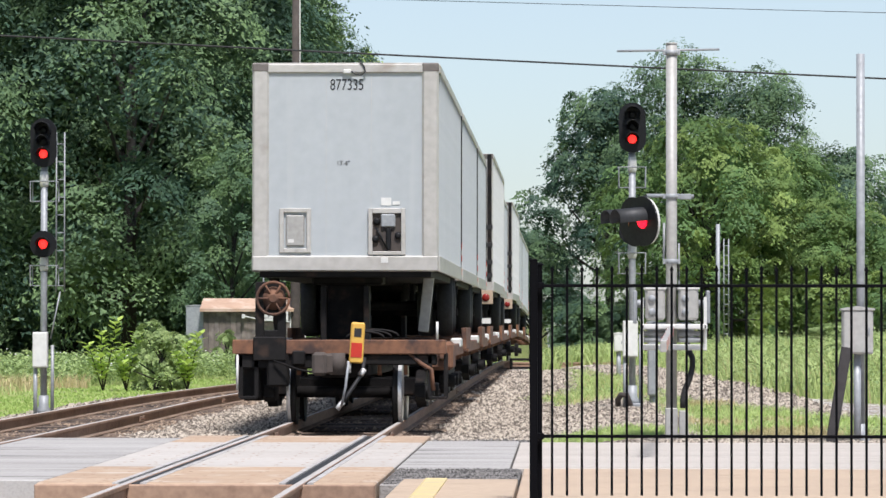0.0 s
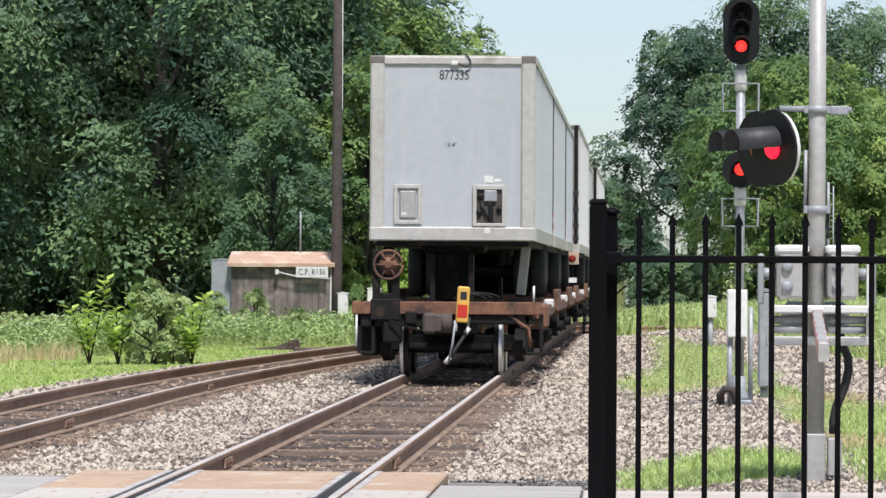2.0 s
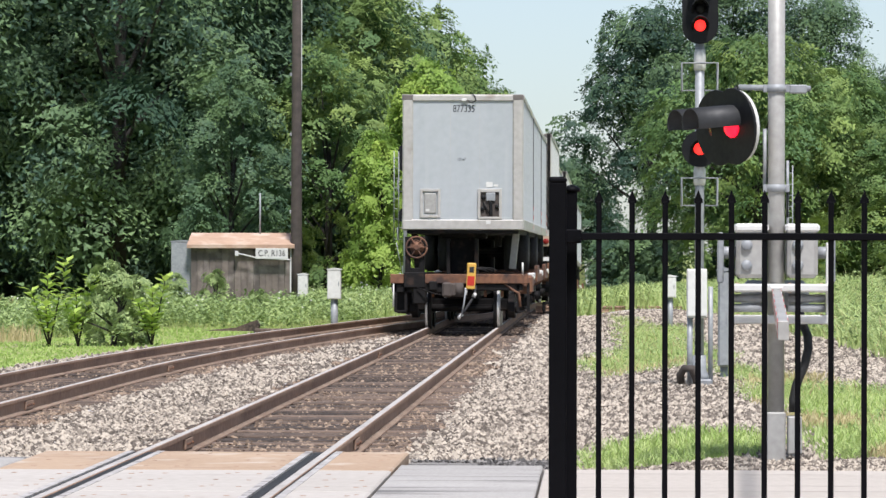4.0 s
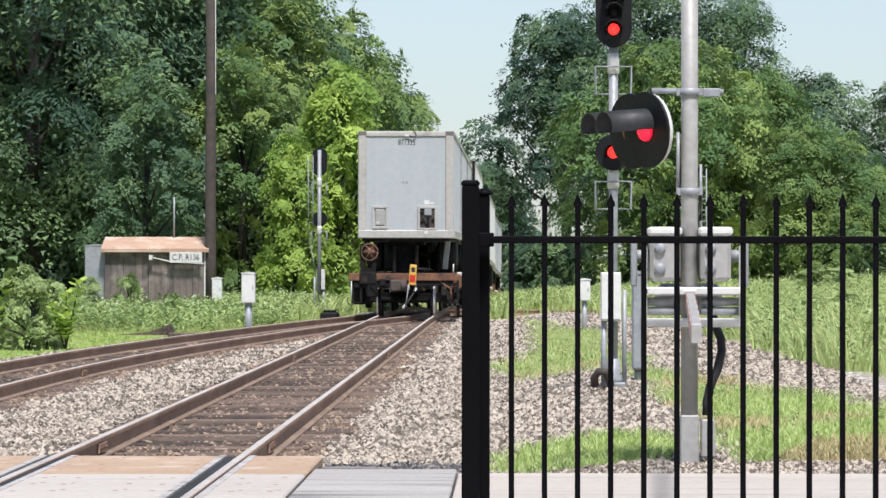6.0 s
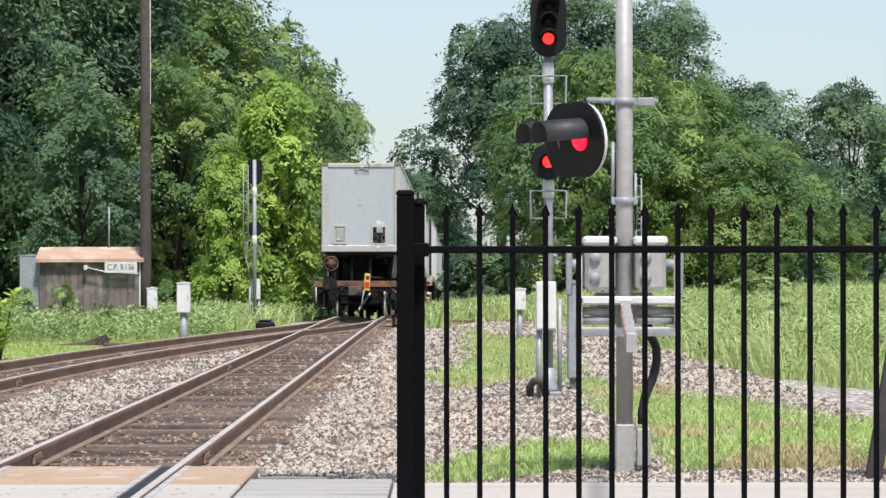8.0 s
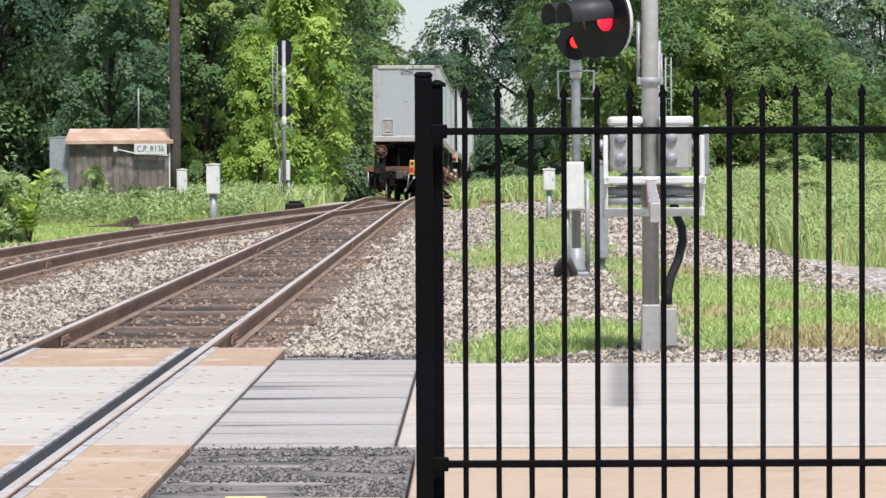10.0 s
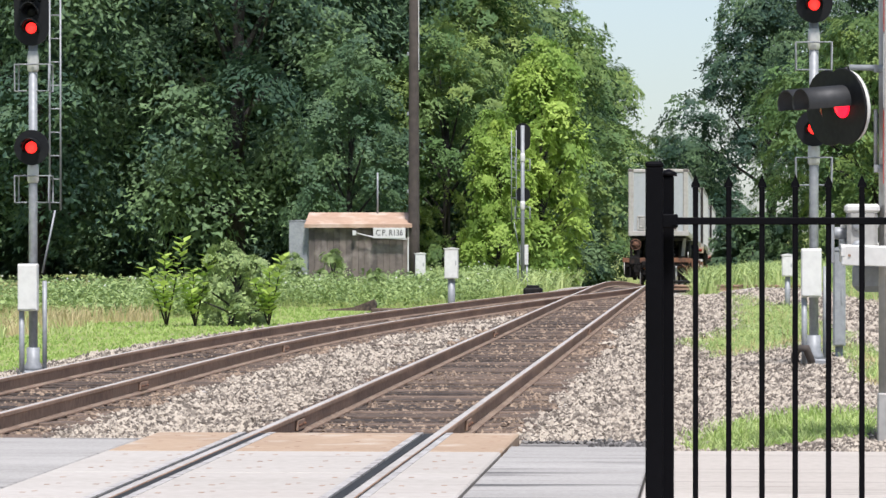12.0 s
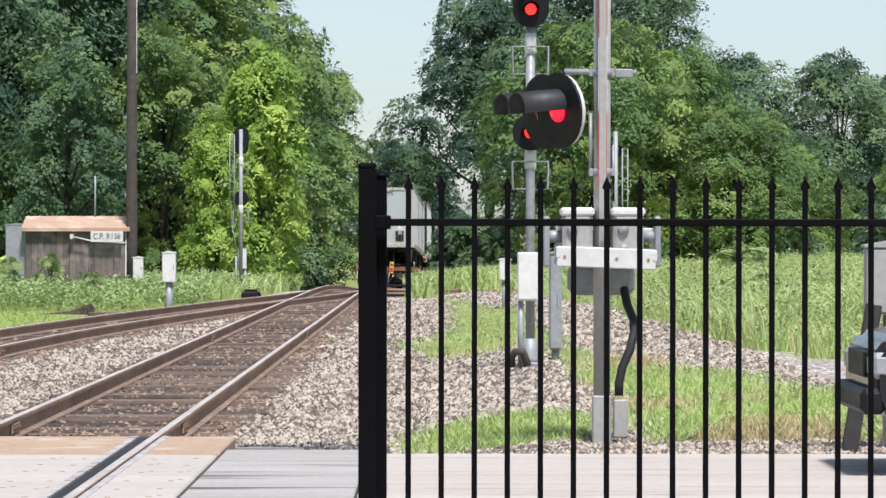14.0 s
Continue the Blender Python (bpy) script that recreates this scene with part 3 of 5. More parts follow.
def signal(label, at, ladder=False, turned=0.0, lit=True):
    s = thing("railway_signal", label, "railway signal", "railway signals", at)
    s.rotation_euler = (0, 0, turned)
    bm = N()
    tube(bm, (0, 0, 0), (0, 0, 4.95 if turned else 4.3), 0.057, n=16)
    back, front = (-0.12, -0.36) if turned else (0.16, -0.09)
    mast = part("mast", bm, GALV, s)
    bm = N()
    box(bm, -0.16, 0.16, -0.16, 0.16, -0.25, 0.06, 0.02)
    lathe(bm, [(0.12, 0), (0.12, 0.05), (0.085, 0.12), (0.085, 0.3)], 14, pose(0, 0, 0.05))
    part("base", bm, GALV, mast)
    # upper head: oval backplate with three lenses
    bm = N()
    out = [(0.225 * math.cos(a), 4.62 + (0.18 if math.sin(a) > 0 else -0.2) + 0.225 * math.sin(a)) for a in [math.pi * 2 * i / 28 for i in range(28)]]
    prism(bm, out, -0.12, -0.09)
    box(bm, -0.13, 0.13, front, back, 4.25, 4.95, 0.02)
    hd = part("signal_head", bm, DARKP, s, "black oval signal head with three lenses")
    for z, m in ((4.42, RED if lit else DARKP), (4.63, DARKP), (4.82, DARKP)):
        lens_face(z, 0.07, m, hd)
    bm = N()
    hood(bm, 4.82, 0.14, long=0.3), hood(bm, 4.63, 0.11, long=0.24), hood(bm, 4.42, 0.115, long=0.2)
    part("visor", bm, DARKP, hd)
    bm = N()
    lathe(bm, [(0.225, 0), (0.225, 0.03)], 26, pose(0, -0.09, 2.9, 90, 0, 0))
    box(bm, -0.13, 0.13, front, back, 2.76, 3.04, 0.02)
    hd = part("signal_head", bm, DARKP, s, "black round signal head with one lens")
    lens_face(2.9, 0.075, RED if lit else DARKP, hd)
    bm = N()
    hood(bm, 2.9, 0.12, long=0.24)
    part("visor", bm, DARKP, hd)
    for z in (3.62, 2.2):
        cage(s, z)
        bm = N()
        lathe(bm, [(0.062, 0), (0.075, 0.03), (0.075, 0.18), (0.062, 0.26)], 14, pose(0, 0, z + 0.25))
        part("clamp", bm, WHITEP, mast)
    bm = N()
    box(bm, -0.16, 0.09, -0.24, -0.08, 0.82, 1.42, 0.012)
    b = part("junction_box", bm, WHITEP, s, "white junction box")
    bm = N()
    box(bm, -0.15, 0.08, -0.252, -0.24, 0.84, 1.40, 0.004)
    part("lid", bm, WHITEP, b)
    bm = N()
    tube(bm, (0.14, 0.05, -0.1), (0.14, 0.05, 1.2), 0.03, n=10)
    tube(bm, (-0.12, -0.15, -0.1), (-0.12, -0.15, 0.85), 0.035, n=10)
    part("conduit", bm, GALV, s)
    if ladder:
        bm = N()
        for x in (0.18, 0.32):
            pipe(bm, [(x, 0.2, 2.1), (x, 0.2, 4.8)], 0.013)
        for k in range(9):
            tube(bm, (0.18, 0.2, 2.2 + k * 0.3), (0.32, 0.2, 2.2 + k * 0.3), 0.009, n=6)
        pipe(bm, [(0.25, 0.2, 2.1), (0.1, 0.1, 1.3)], 0.013)
        part("ladder", bm, GALV, s)
    return s


signal("galvanised railway signal showing two red lights beside the ballast", (1.22, 49, 0.0))
signal("galvanised railway signal with ladder and two red lights in tall grass", (-8.68, 50, -0.2), True)
signal("far railway signal seen from behind among vines", (-5.78, 117, -0.2), True, math.pi, False)


# ---- flasher mast and gate ----
GX, GY, PIVOT = 1.386, 31.4, 1.3


def flasher(parent, m, lit):
    bm = N()
    lathe(bm, [(0.3, 0), (0.305, 0.012), (0.3, 0.024)], 28, m)
    lathe(bm, [(0.12, -0.16), (0.14, -0.12), (0.14, 0.0)], 18, m)
    u = part("backboard", bm, DARKP, parent, "black round flasher backboard")
    bm = N()
    lathe(bm, [(0.16, -0.085), (0.24, -0.07), (0.285, -0.04), (0.292, -0.003)], 28, m)
    part("back_dish", bm, WHITEP, u, "pale white-painted back dish")
    bm = N()
    lathe(bm, [(0.09, 0.02), (0.088, 0.04), (0.076, 0.055), (0.036, 0.066), (0.002, 0.068)], 22, m)
    part("lens", bm, REDFLASH if lit else REDDIM, u)
    bm = N()
    n = 16
    rows = []
    for z in (0.02, 0.42):
        for rr in (0.122, 0.112):
            rows.append([bm.verts.new(m @ Vector((rr * math.cos(a), 0.05 + rr * math.sin(a), z))) for a in [math.pi * (-0.12 + 1.24 * i / n) for i in range(n + 1)]])
    for a, b in ((rows[0], rows[2]), (rows[3], rows[1]), (rows[2], rows[3])):
        for i in range(n):
            bm.faces.new((a[i], a[i + 1], b[i + 1], b[i])).smooth = True
    part("visor", bm, VISOR, u)
    return u


def crossing_mast():
    g = thing("crossing_signal", "grey crossing signal mast with red flashers and gate motor", "crossing signal", at=(GX, GY, 0))
    bm = N()
    tube(bm, (0, 0, 0), (0, 0, 4.76), 0.067, n=18)
    mast = part("mast", bm, ALU, g)
    bm = N()
    tube(bm, (0, 0, 4.76), (0, 0, 4.78), 0.072, n=18)
    part("cap", bm, ALU, mast)
    for z in (2.13, 2.92, 4.66):
        bm = N()
        tube(bm, (0, 0, z - 0.03), (0, 0, z + 0.03), 0.082, n=18)
        for s in (-1, 1):
            box(bm, s * 0.085 - 0.02, s * 0.085 + 0.02, -0.03, 0.03, z - 0.03, z + 0.03, 0.004)
        part("clamp", bm, GALV, mast)
    bm = N()
    box(bm, -0.075, 0.075, -0.075, 0.075, -0.05, 0.36, 0.01)
    part("base_sleeve", bm, ALU, mast)
    bm = N()
    tube(bm, (-0.66, 0, 4.68), (0.58, 0, 4.7), 0.014, n=8)
    part("top_arm", bm, GALV, g)
    bm = N()
    tube(bm, (-0.3, 0, 2.93), (0.27, 0, 2.92), 0.024, n=10)
    box(bm, 0.1, 0.24, -0.035, 0.035, 2.88, 2.95, 0.008)
    arm = part("flasher_arm", bm, GALV, g)
    # two flasher units, turned along the road
    flasher(g, Matrix.Translation((-0.33, -0.05, 2.62)) @ pose(0, 0, 0, 95, 0, -57), True)
    flasher(g, Matrix.Translation((-0.44, 0.3, 2.62)) @ pose(0, 0, 0, 95, 0, -57), False)
    bm = N()
    pipe(bm, [(-0.3, 0, 2.92), (-0.36, 0.03, 2.88), (-0.39, 0.03, 2.66)], 0.03)
    part("bracket", bm, DARKP, g)
    # gate mechanism
    for s in (-1, 1):
        bm = N()
        box(bm, s * 0.2 - 0.12, s * 0.2 + 0.12, -0.2, 0.2, 1.42, 1.8, 0.03)
        k = part("motor_case", bm, ALU, g, "grey cast motor case")
        bm = N()
        box(bm, s * 0.2 - 0.135, s * 0.2 + 0.135, -0.21, 0.21, 1.78, 1.85, 0.02)
        part("lid", bm, WHITEP, k, "white lid")
        for z in (1.52, 1.68):
            bm = N()
            lathe(bm, [(0.045, 0), (0.045, 0.02), (0.03, 0.035), (0.003, 0.037)], 14, pose(s * 0.2 - 0.04, -0.2, z, 90, 0, 0))
            part("cap", bm, GALV, k)
        bm = N()
        tube(bm, (s * 0.3, 0, 1.62), (s * 0.46, 0, 1.62), 0.05, n=14)
        box(bm, s * 0.44 - 0.025, s * 0.44 + 0.025, -0.06, 0.06, 1.38, 1.78, 0.01)
        part("crank", bm, GALV, k)
    bm = N()
    box(bm, -0.26, 0.28, 0.29, 0.5, 1.15, 1.4, 0.05)
    part("lower_case", bm, GALV, g)
    bm = N()
    pts = [(0.19, 0.3, 1.2), (0.21, 0.2, 1.08), (0.255, 0.08, 0.96), (0.255, 0.0, 0.86), (0.22, -0.04, 0.72), (0.16, -0.05, 0.58), (0.135, -0.05, 0.46), (0.135, -0.05, 0.36)]
    pipe(bm, pts, 0.035, 10)
    part("cable_hose", bm, RUBBER, g, "black bent cable hose")
    bm = N()
    box(bm, 0.09, 0.2, -0.12, 0.06, 0.03, 0.33, 0.01)
    part("junction_box", bm, ALU, g)
    bm = N()
    for z in (2.1, 1.9):
        tube(bm, (0.09, 0.02, z - 0.2), (0.09, 0.02, z + 0.25), 0.012, n=6)
    tube(bm, (-0.09, 0.02, 2.1), (-0.09, 0.02, 2.6), 0.016, n=6)
    part("conduit", bm, GALV, g)
    return g


gate_mast = crossing_mast()


def gate_arm():
    """The barrier arm with its counterweight frame, hinged at its own origin; lowered it points across the road."""
    a = thing("gate_arm", "pale crossing gate arm with red bands and counterweight frame", "gate arm", at=(GX, GY, PIVOT))
    turn = pose(0, 0, 0.05, 1.2, 0, -2.2)
    bm = N()
    box(bm, -0.03, 0.03, -7.4, -0.1, -0.1, 0.01, 0.006, turn)
    part("boom", bm, ALU, a)
    for i in range(11):
        for s in (-1, 1):
            bm = N()
            box(bm, s * 0.032 - 0.002, s * 0.032 + 0.002, -0.7 - (i + 1) * 0.6, -0.72 - i * 0.6, -0.095, 0.005, 0, turn)
            part("band", bm, WHITEP if i % 2 else REDP, a, "white band" if i % 2 else "red band")
    bm = N()
    box(bm, -0.034, 0.034, -7.43, -7.395, -0.105, 0.015, 0.006, turn)
    part("tip_plate", bm, ALU, a)
    # slotted clamp plates along the root of the boom
    for k in range(5):
        bm = N()
        box(bm, -0.05, 0.05, -0.34 - k * 0.16, -0.27 - k * 0.16, 0.012, 0.03, 0.004, turn)
        part("clamp_plate", bm, WHITEP, a, "white clamp plate")
    for z0, z1 in ((0.01, 0.075), (-0.24, -0.17)):
        bm = N()
        box(bm, -0.37, 0.41, -0.24, -0.08, z0, z1, 0.008)
        part("cross_bar", bm, WHITEP, a, "white cross bar")
        for x in (-0.31, 0.1, 0.35):
            bm = N()
            tube(bm, (x, -0.16, z0 - 0.008), (x, -0.16, z1 + 0.008), 0.012, n=6)
            part("bolt", bm, RAIL, a, "rusty bolt")
    bm = N()
    box(bm, -0.37, 0.41, -0.4, -0.365, 0.02, 0.07, 0.005)
    part("front_bar", bm, WHITEP, a, "thin white front bar")
    for x in (-0.36, 0.4):
        bm = N()
        box(bm, x - 0.02, x + 0.02, -0.4, -0.08, 0.012, 0.072, 0.005)
        box(bm, x - 0.018, x + 0.018, -0.23, -0.15, -0.245, 0.4, 0.005)
        part("side_bar", bm, WHITEP, a, "white side bar")
        for z in (-0.04, -0.115):
            bm = N()
            tube(bm, (x * 0.22, -0.15, z), (x * 0.95, -0.15, z), 0.033, n=12)
            part("counterweight", bm, GALV, a)
    return a


arm_thing = gate_arm()


# ---- train ----
def text_part(words, size, at, parent, name="lettering", sx=1.0):
    c = bpy.data.curves.new(name, "FONT")
    c.body, c.size, c.align_x, c.align_y, c.extrude = words, size, "CENTER", "CENTER", 0.0015
    tmp = bpy.data.objects.new(name, c)
    scene.collection.objects.link(tmp)
    bpy.context.view_layer.update()
    me = bpy.data.meshes.new_from_object(tmp)
    bpy.data.objects.remove(tmp)
    me.materials.clear()
    me.materials.append(INK)
    ob = new(name, me)
    ob.parent = parent
    ob.matrix_basis = pose(*at, 90, 0, 0) @ Matrix.Diagonal((sx, 1, 1, 1))
    return ob


Z0, Z1 = 2.1, 5.0   # trailer floor and roof over the rail


def trailer(label, length, top, skin, first=False, doors=False):
    t = thing("semi_trailer", label, "trailer", "trailers on the train")
    w = 1.3
    bm = N()
    box(bm, -w + 0.02, w - 0.02, 0.02, length, Z0 + 0.05, top - 0.02, 0.02)
    body = part("body", bm, skin, t)
    # nose frame: corner posts, top and bottom rails
    for s in (-1, 1):
        bm = N()
        box(bm, s * (w - 0.115) - 0.115, s * (w - 0.115) + 0.115, -0.02, 0.16, Z0, top, 0.03)
        part("corner_post", bm, TRIM, t)
        bm = N()
        box(bm, s * (w - 0.115) - 0.118, s * (w - 0.115) + 0.118, -0.026, 0.17, top - 0.12, top + 0.01, 0.02)
        part("corner_cap", bm, CAP, t)
        bm = N()
        box(bm, s * w - 0.02, s * w + 0.02, 0.16, length, Z0, Z0 + 0.22, 0.008)
        box(bm, s * w - 0.02, s * w + 0.02, 0.16, length, top - 0.12, top, 0.008)
        part("side_rail", bm, TRIM, t)
        bm = N()
        box(bm, s * w - 0.012, s * w + 0.012, -0.03, 0.03, Z0 + 0.22, top - 0.12)
        rib = mesh_of("side_post", bm, skin)
        k = 0.6
        while k < length - 0.2:
            o = new("side_post", rib)
            o.parent, o.location = t, (0, k, 0)
            k += 0.61
        # dark rear posts draw the dark gap between one trailer and the next
        bm = N()
        box(bm, s * w - 0.018, s * w + 0.018, length - 0.35, length, Z0 + 0.02, top - 0.02, 0.005)
        part("rear_post", bm, GRIME_SHADE if not doors else TRIM, t)
    bm = N()
    box(bm, -w, w, -0.03, 0.1, Z0, Z0 + 0.22, 0.02)
    part("bottom_rail", bm, TRIM, t)
    bm = N()
    box(bm, -w, w, -0.015, 0.1, top - 0.13, top - 0.005, 0.015)
    part("top_rail", bm, TRIM, t)
    bm = N()
    box(bm, -w, w, 0.0, length, top - 0.012, top + 0.012, 0.006)
    part("roof", bm, TRIM, t)
    for x in (-0.27, 0.36):
        bm = N()
        box(bm, x - 0.0025, x + 0.0025, 0.017, 0.024, Z0 + 0.22, top - 0.13)
        part("panel_seam", bm, TRIM, body)
    if doors:
        for x in (-0.62, 0.62):
            bm = N()
            box(bm, x - 0.5, x + 0.5, -0.02, 0.03, Z0 + 0.25, top - 0.2, 0.01)
            d = part("door", bm, skin, t)
            for dx in (-0.3, 0.3):
                bm = N()
                tube(bm, (x + dx, -0.05, Z0 + 0.25), (x + dx, -0.05, top - 0.2), 0.018, n=8)
                part("lock_rod", bm, STEEL, d)
        for z in (3.5, 3.1, 2.7, 2.4):
            bm = N()
            box(bm, 1.1, 1.29, -0.04, -0.015, z, z + 0.1, 0.005)
            part("hinge", bm, INK, t)
        for s in (-1, 1):
            bm = N()
            box(bm, s * 1.22 - 0.05, s * 1.22 + 0.05, -0.035, 0.02, Z0 + 0.2, top, 0.008)
            part("door_frame", bm, GRIME_SHADE, t)
    if first:
        text_part("877335", 0.22, (0.02, 0.017, 4.7), t, sx=0.72)
        text_part("13'-6\"", 0.09, (-0.03, 0.017, 3.61), t, sx=0.9)
        # two recessed service boxes on the nose
        bm = N()
        for x0, x1, z0, z1 in ((-0.92, -0.86, 2.36, 2.98), (-0.54, -0.48, 2.36, 2.98), (-0.86, -0.54, 2.92, 2.98), (-0.86, -0.54, 2.36, 2.42)):
            box(bm, x0, x1, -0.02, 0.03, z0, z1, 0.006)
        b = part("document_box", bm, TRIM, t, "aluminium box frame with a pale door")
        bm = N()
        box(bm, -0.83, -0.57, -0.012, 0.02, 2.45, 2.89, 0.02)
        part("lid", bm, ALU, b)
        bm = N()
        box(bm, -0.8, -0.72, -0.016, -0.01, 2.5, 2.55)
        part("sticker", bm, WHITEP, b)
        bm = N()
        for x0, x1, z0, z1 in ((0.32, 0.38, 2.33, 2.98), (0.78, 0.84, 2.33, 2.98), (0.38, 0.78, 2.91, 2.98), (0.38, 0.78, 2.33, 2.38)):
            box(bm, x0, x1, -0.03, 0.03, z0, z1, 0.006)
        b = part("connector_box", bm, TRIM, t, "aluminium frame round dark air and electric connectors")
        bm = N()
        box(bm, 0.38, 0.78, 0.005, 0.022, 2.38, 2.91)
        part("back_plate", bm, POLEW, b)
        bm = N()
        box(bm, 0.5, 0.7, -0.04, 0.005, 2.72, 2.9, 0.015)
        part("socket_cover", bm, GALV, b)
        bm = N()
        for x, z in ((0.44, 2.8), (0.42, 2.55), (0.74, 2.6)):
            lathe(bm, [(0.05, 0), (0.05, 0.03), (0.02, 0.05)], 12, pose(x, 0.005, z, 90, 0, 0))
        pipe(bm, [(0.44, -0.02, 2.7), (0.5, -0.03, 2.58), (0.58, -0.03, 2.42)], 0.014)
        box(bm, 0.57, 0.64, -0.03, 0.005, 2.4, 2.7, 0.01)
        part("glad_hand", bm, DARKP, b)
        for x0, x1, z0, z1 in ((0.5, 0.64, 3.02, 3.13), (0.66, 0.76, 3.03, 3.08), (0.5, 0.6, 2.22, 2.3)):
            bm = N()
            box(bm, x0, x1, -0.034 if z0 < 2.3 else 0.012, 0.018, z0, z1)
            part("sticker", bm, WHITEP, t)
        bm = N()
        box(bm, -0.03, 0.08, -0.04, 0.0, 4.86, 4.92, 0.01)
        c = part("marker_lamp", bm, WHITEP, t)
        bm = N()
        pipe(bm, [(0.08, -0.03, 4.89), (0.14, -0.035, 4.85), (0.22, -0.035, 4.84), (0.28, -0.03, 4.88), (0.26, -0.03, 4.96), (0.2, -0.02, 5.03)], 0.012)
        part("cable", bm, INK, c)
    # running gear at the far end, landing legs near the nose
    for y in ([length - 1.3] if length < 10 else [length - 2.6, length - 1.3]):
        for s in (-1, 1):
            bm = N()
            for dx in (-0.16, 0.16):
                lathe(bm, [(0.28, -0.13), (0.46, -0.12), (0.5, -0.06), (0.5, 0.06), (0.46, 0.12), (0.28, 0.13)], 20, pose(s * 0.95 + dx, y, 1.66, 0, 90, 0))
            part("wheel", bm, TYRE, t)
        bm = N()
        tube(bm, (-1, y, 1.66), (1, y, 1.66), 0.07)
        box(bm, -0.55, -0.45, y - 0.6, y + 0.6, 1.75, Z0 + 0.05, 0.01)
        box(bm, 0.45, 0.55, y - 0.6, y + 0.6, 1.75, Z0 + 0.05, 0.01)
        part("axle", bm, GRIME_SHADE, t)
    # all legs but one take the black of the shade under the floor
    for s in (-1, 1):
        bm = N()
        box(bm, -0.075, 0.075, 1.6, 1.72, -0.85, 0.02, 0.01, pose(s * 1.12, 0, Z0, 0, 6 * s, 0))
        part("landing_leg", bm, ALU if s > 0 and first else GRIME_SHADE, t, "pale landing leg" if s > 0 and first else "")
    # black sheet under the body: paints the deep shade below the trailer
    bm = N()
    box(bm, -1.2, 1.2, 0.05, length - 0.05, Z0 - 0.08, Z0 + 0.06, 0.01)
    part("floor", bm, GRIME_SHADE, t, "floor frame painted black with the shade under the trailer")
    bm = N()
    box(bm, -1.25, 1.25, length - 0.16, length - 0.12, 1.5, 1.62, 0.01)
    box(bm, -0.9, -0.8, length - 0.18, length - 0.1, 1.5, Z0 + 0.1, 0.01)
    box(bm, 0.8, 0.9, length - 0.18, length - 0.1, 1.5, Z0 + 0.1, 0.01)
    part("rear_guard", bm, GRIME_SHADE, t)
    bm = N()
    for s in (-1, 1):
        box(bm, s * 1.305 - 0.004, s * 1.305 + 0.004, length - 0.5, length - 0.1, Z0 + 0.03, Z0 + 0.12)
    part("reflector_tape", bm, REDP, t)
    for s in (-1, 1):
        for k in range(5):
            bm = N()
            box(bm, s * 1.32 - 0.004, s * 1.32 + 0.004, length - 0.3, length - 0.06, Z0 + 0.1 + k * 0.11, Z0 + 0.2 + k * 0.11)
            part("reflector", bm, WHITEP if k % 2 else REDP, t)
    if doors:
        for s in (-1, 1):
            bm = N()
            box(bm, s * 1.14 - 0.16, s * 1.14 + 0.16, -0.04, 0.06, 1.8, 2.12, 0.012)
            lamp = part("tail_panel", bm, TAN, t, "dusty beige tail lamp panel")
            bm = N()
            lathe(bm, [(0.09, 0), (0.085, 0.02), (0.03, 0.03)], 16, pose(s * 1.14, -0.04, 1.95, 90, 0, 0))
            part("tail_lamp", bm, REDDIM, lamp, "dark red round lamp")
            bm = N()
            box(bm, s * 0.95 - 0.3, s * 0.95 + 0.3, -0.03, 0.0, 1.36, 1.48)
            part("guard_tape", bm, WHITEP, t, "white reflective tape")
        bm = N()
        box(bm, -1.27, 1.27, 0.0, 0.06, 1.34, 1.5, 0.01)
        for x in (-0.8, 0.8):
            box(bm, x - 0.05, x + 0.05, 0.0, 0.08, 1.4, Z0 + 0.05, 0.01)
        part("rear_guard", bm, GRIME_SHADE, t)
    return t


def wheelset(parent, y):
    for s in (-1, 1):
        bm = N()
        lathe(bm, [(0.46, -0.03), (0.46, 0.0), (0.425, 0.015), (0.42, 0.1), (0.36, 0.1), (0.34, 0.06), (0.14, 0.06), (0.12, 0.1), (0.02, 0.1)], 26, pose(s * 0.7, y, 0.42, 0, 90 * s, 0))
        wh = part("wheel", bm, GRIME_SHADE, parent)
        bm = N()
        lathe(bm, [(0.423, 0.02), (0.4235, 0.098), (0.4, 0.1012), (0.365, 0.1012)], 26, pose(s * 0.7, y, 0.42, 0, 90 * s, 0))
        part("tread", bm, STEEL, wh, "bright worn wheel tread")
    bm = N()
    tube(bm, (-0.7, y, 0.42), (0.7, y, 0.42), 0.08)
    part("axle", bm, GRIME_SHADE, parent)


def bogie(car, y):
    b = new("bogie")
    b.parent = car
    bm = N()
    for s in (-1, 1):
        prism(bm, [(y - 1.2, 0.35), (y - 0.95, 0.28), (y - 0.6, 0.3), (y - 0.35, 0.2), (y + 0.35, 0.2), (y + 0.6, 0.3), (y + 0.95, 0.28), (y + 1.2, 0.35), (y + 1.2, 0.52), (y + 0.5, 0.72), (y - 0.5, 0.72), (y - 1.2, 0.52)], 0.98, 1.12, Matrix.Rotation(math.pi / 2, 4, "Z") @ Matrix.Diagonal((1, -s, 1, 1)))
        for dy in (-0.88, 0.88):
            tube(bm, (s * 1.0, y + dy, 0.42), (s * 1.24, y + dy, 0.42), 0.11, n=14)
    box(bm, -1.05, 1.05, y - 0.2, y + 0.2, 0.35, 0.62, 0.03)
    fr = part("bogie_frame", bm, GRIME_SHADE, car)
    bpy.data.objects.remove(b)
    wheelset(car, y - 0.88)
    wheelset(car, y + 0.88)
    return fr


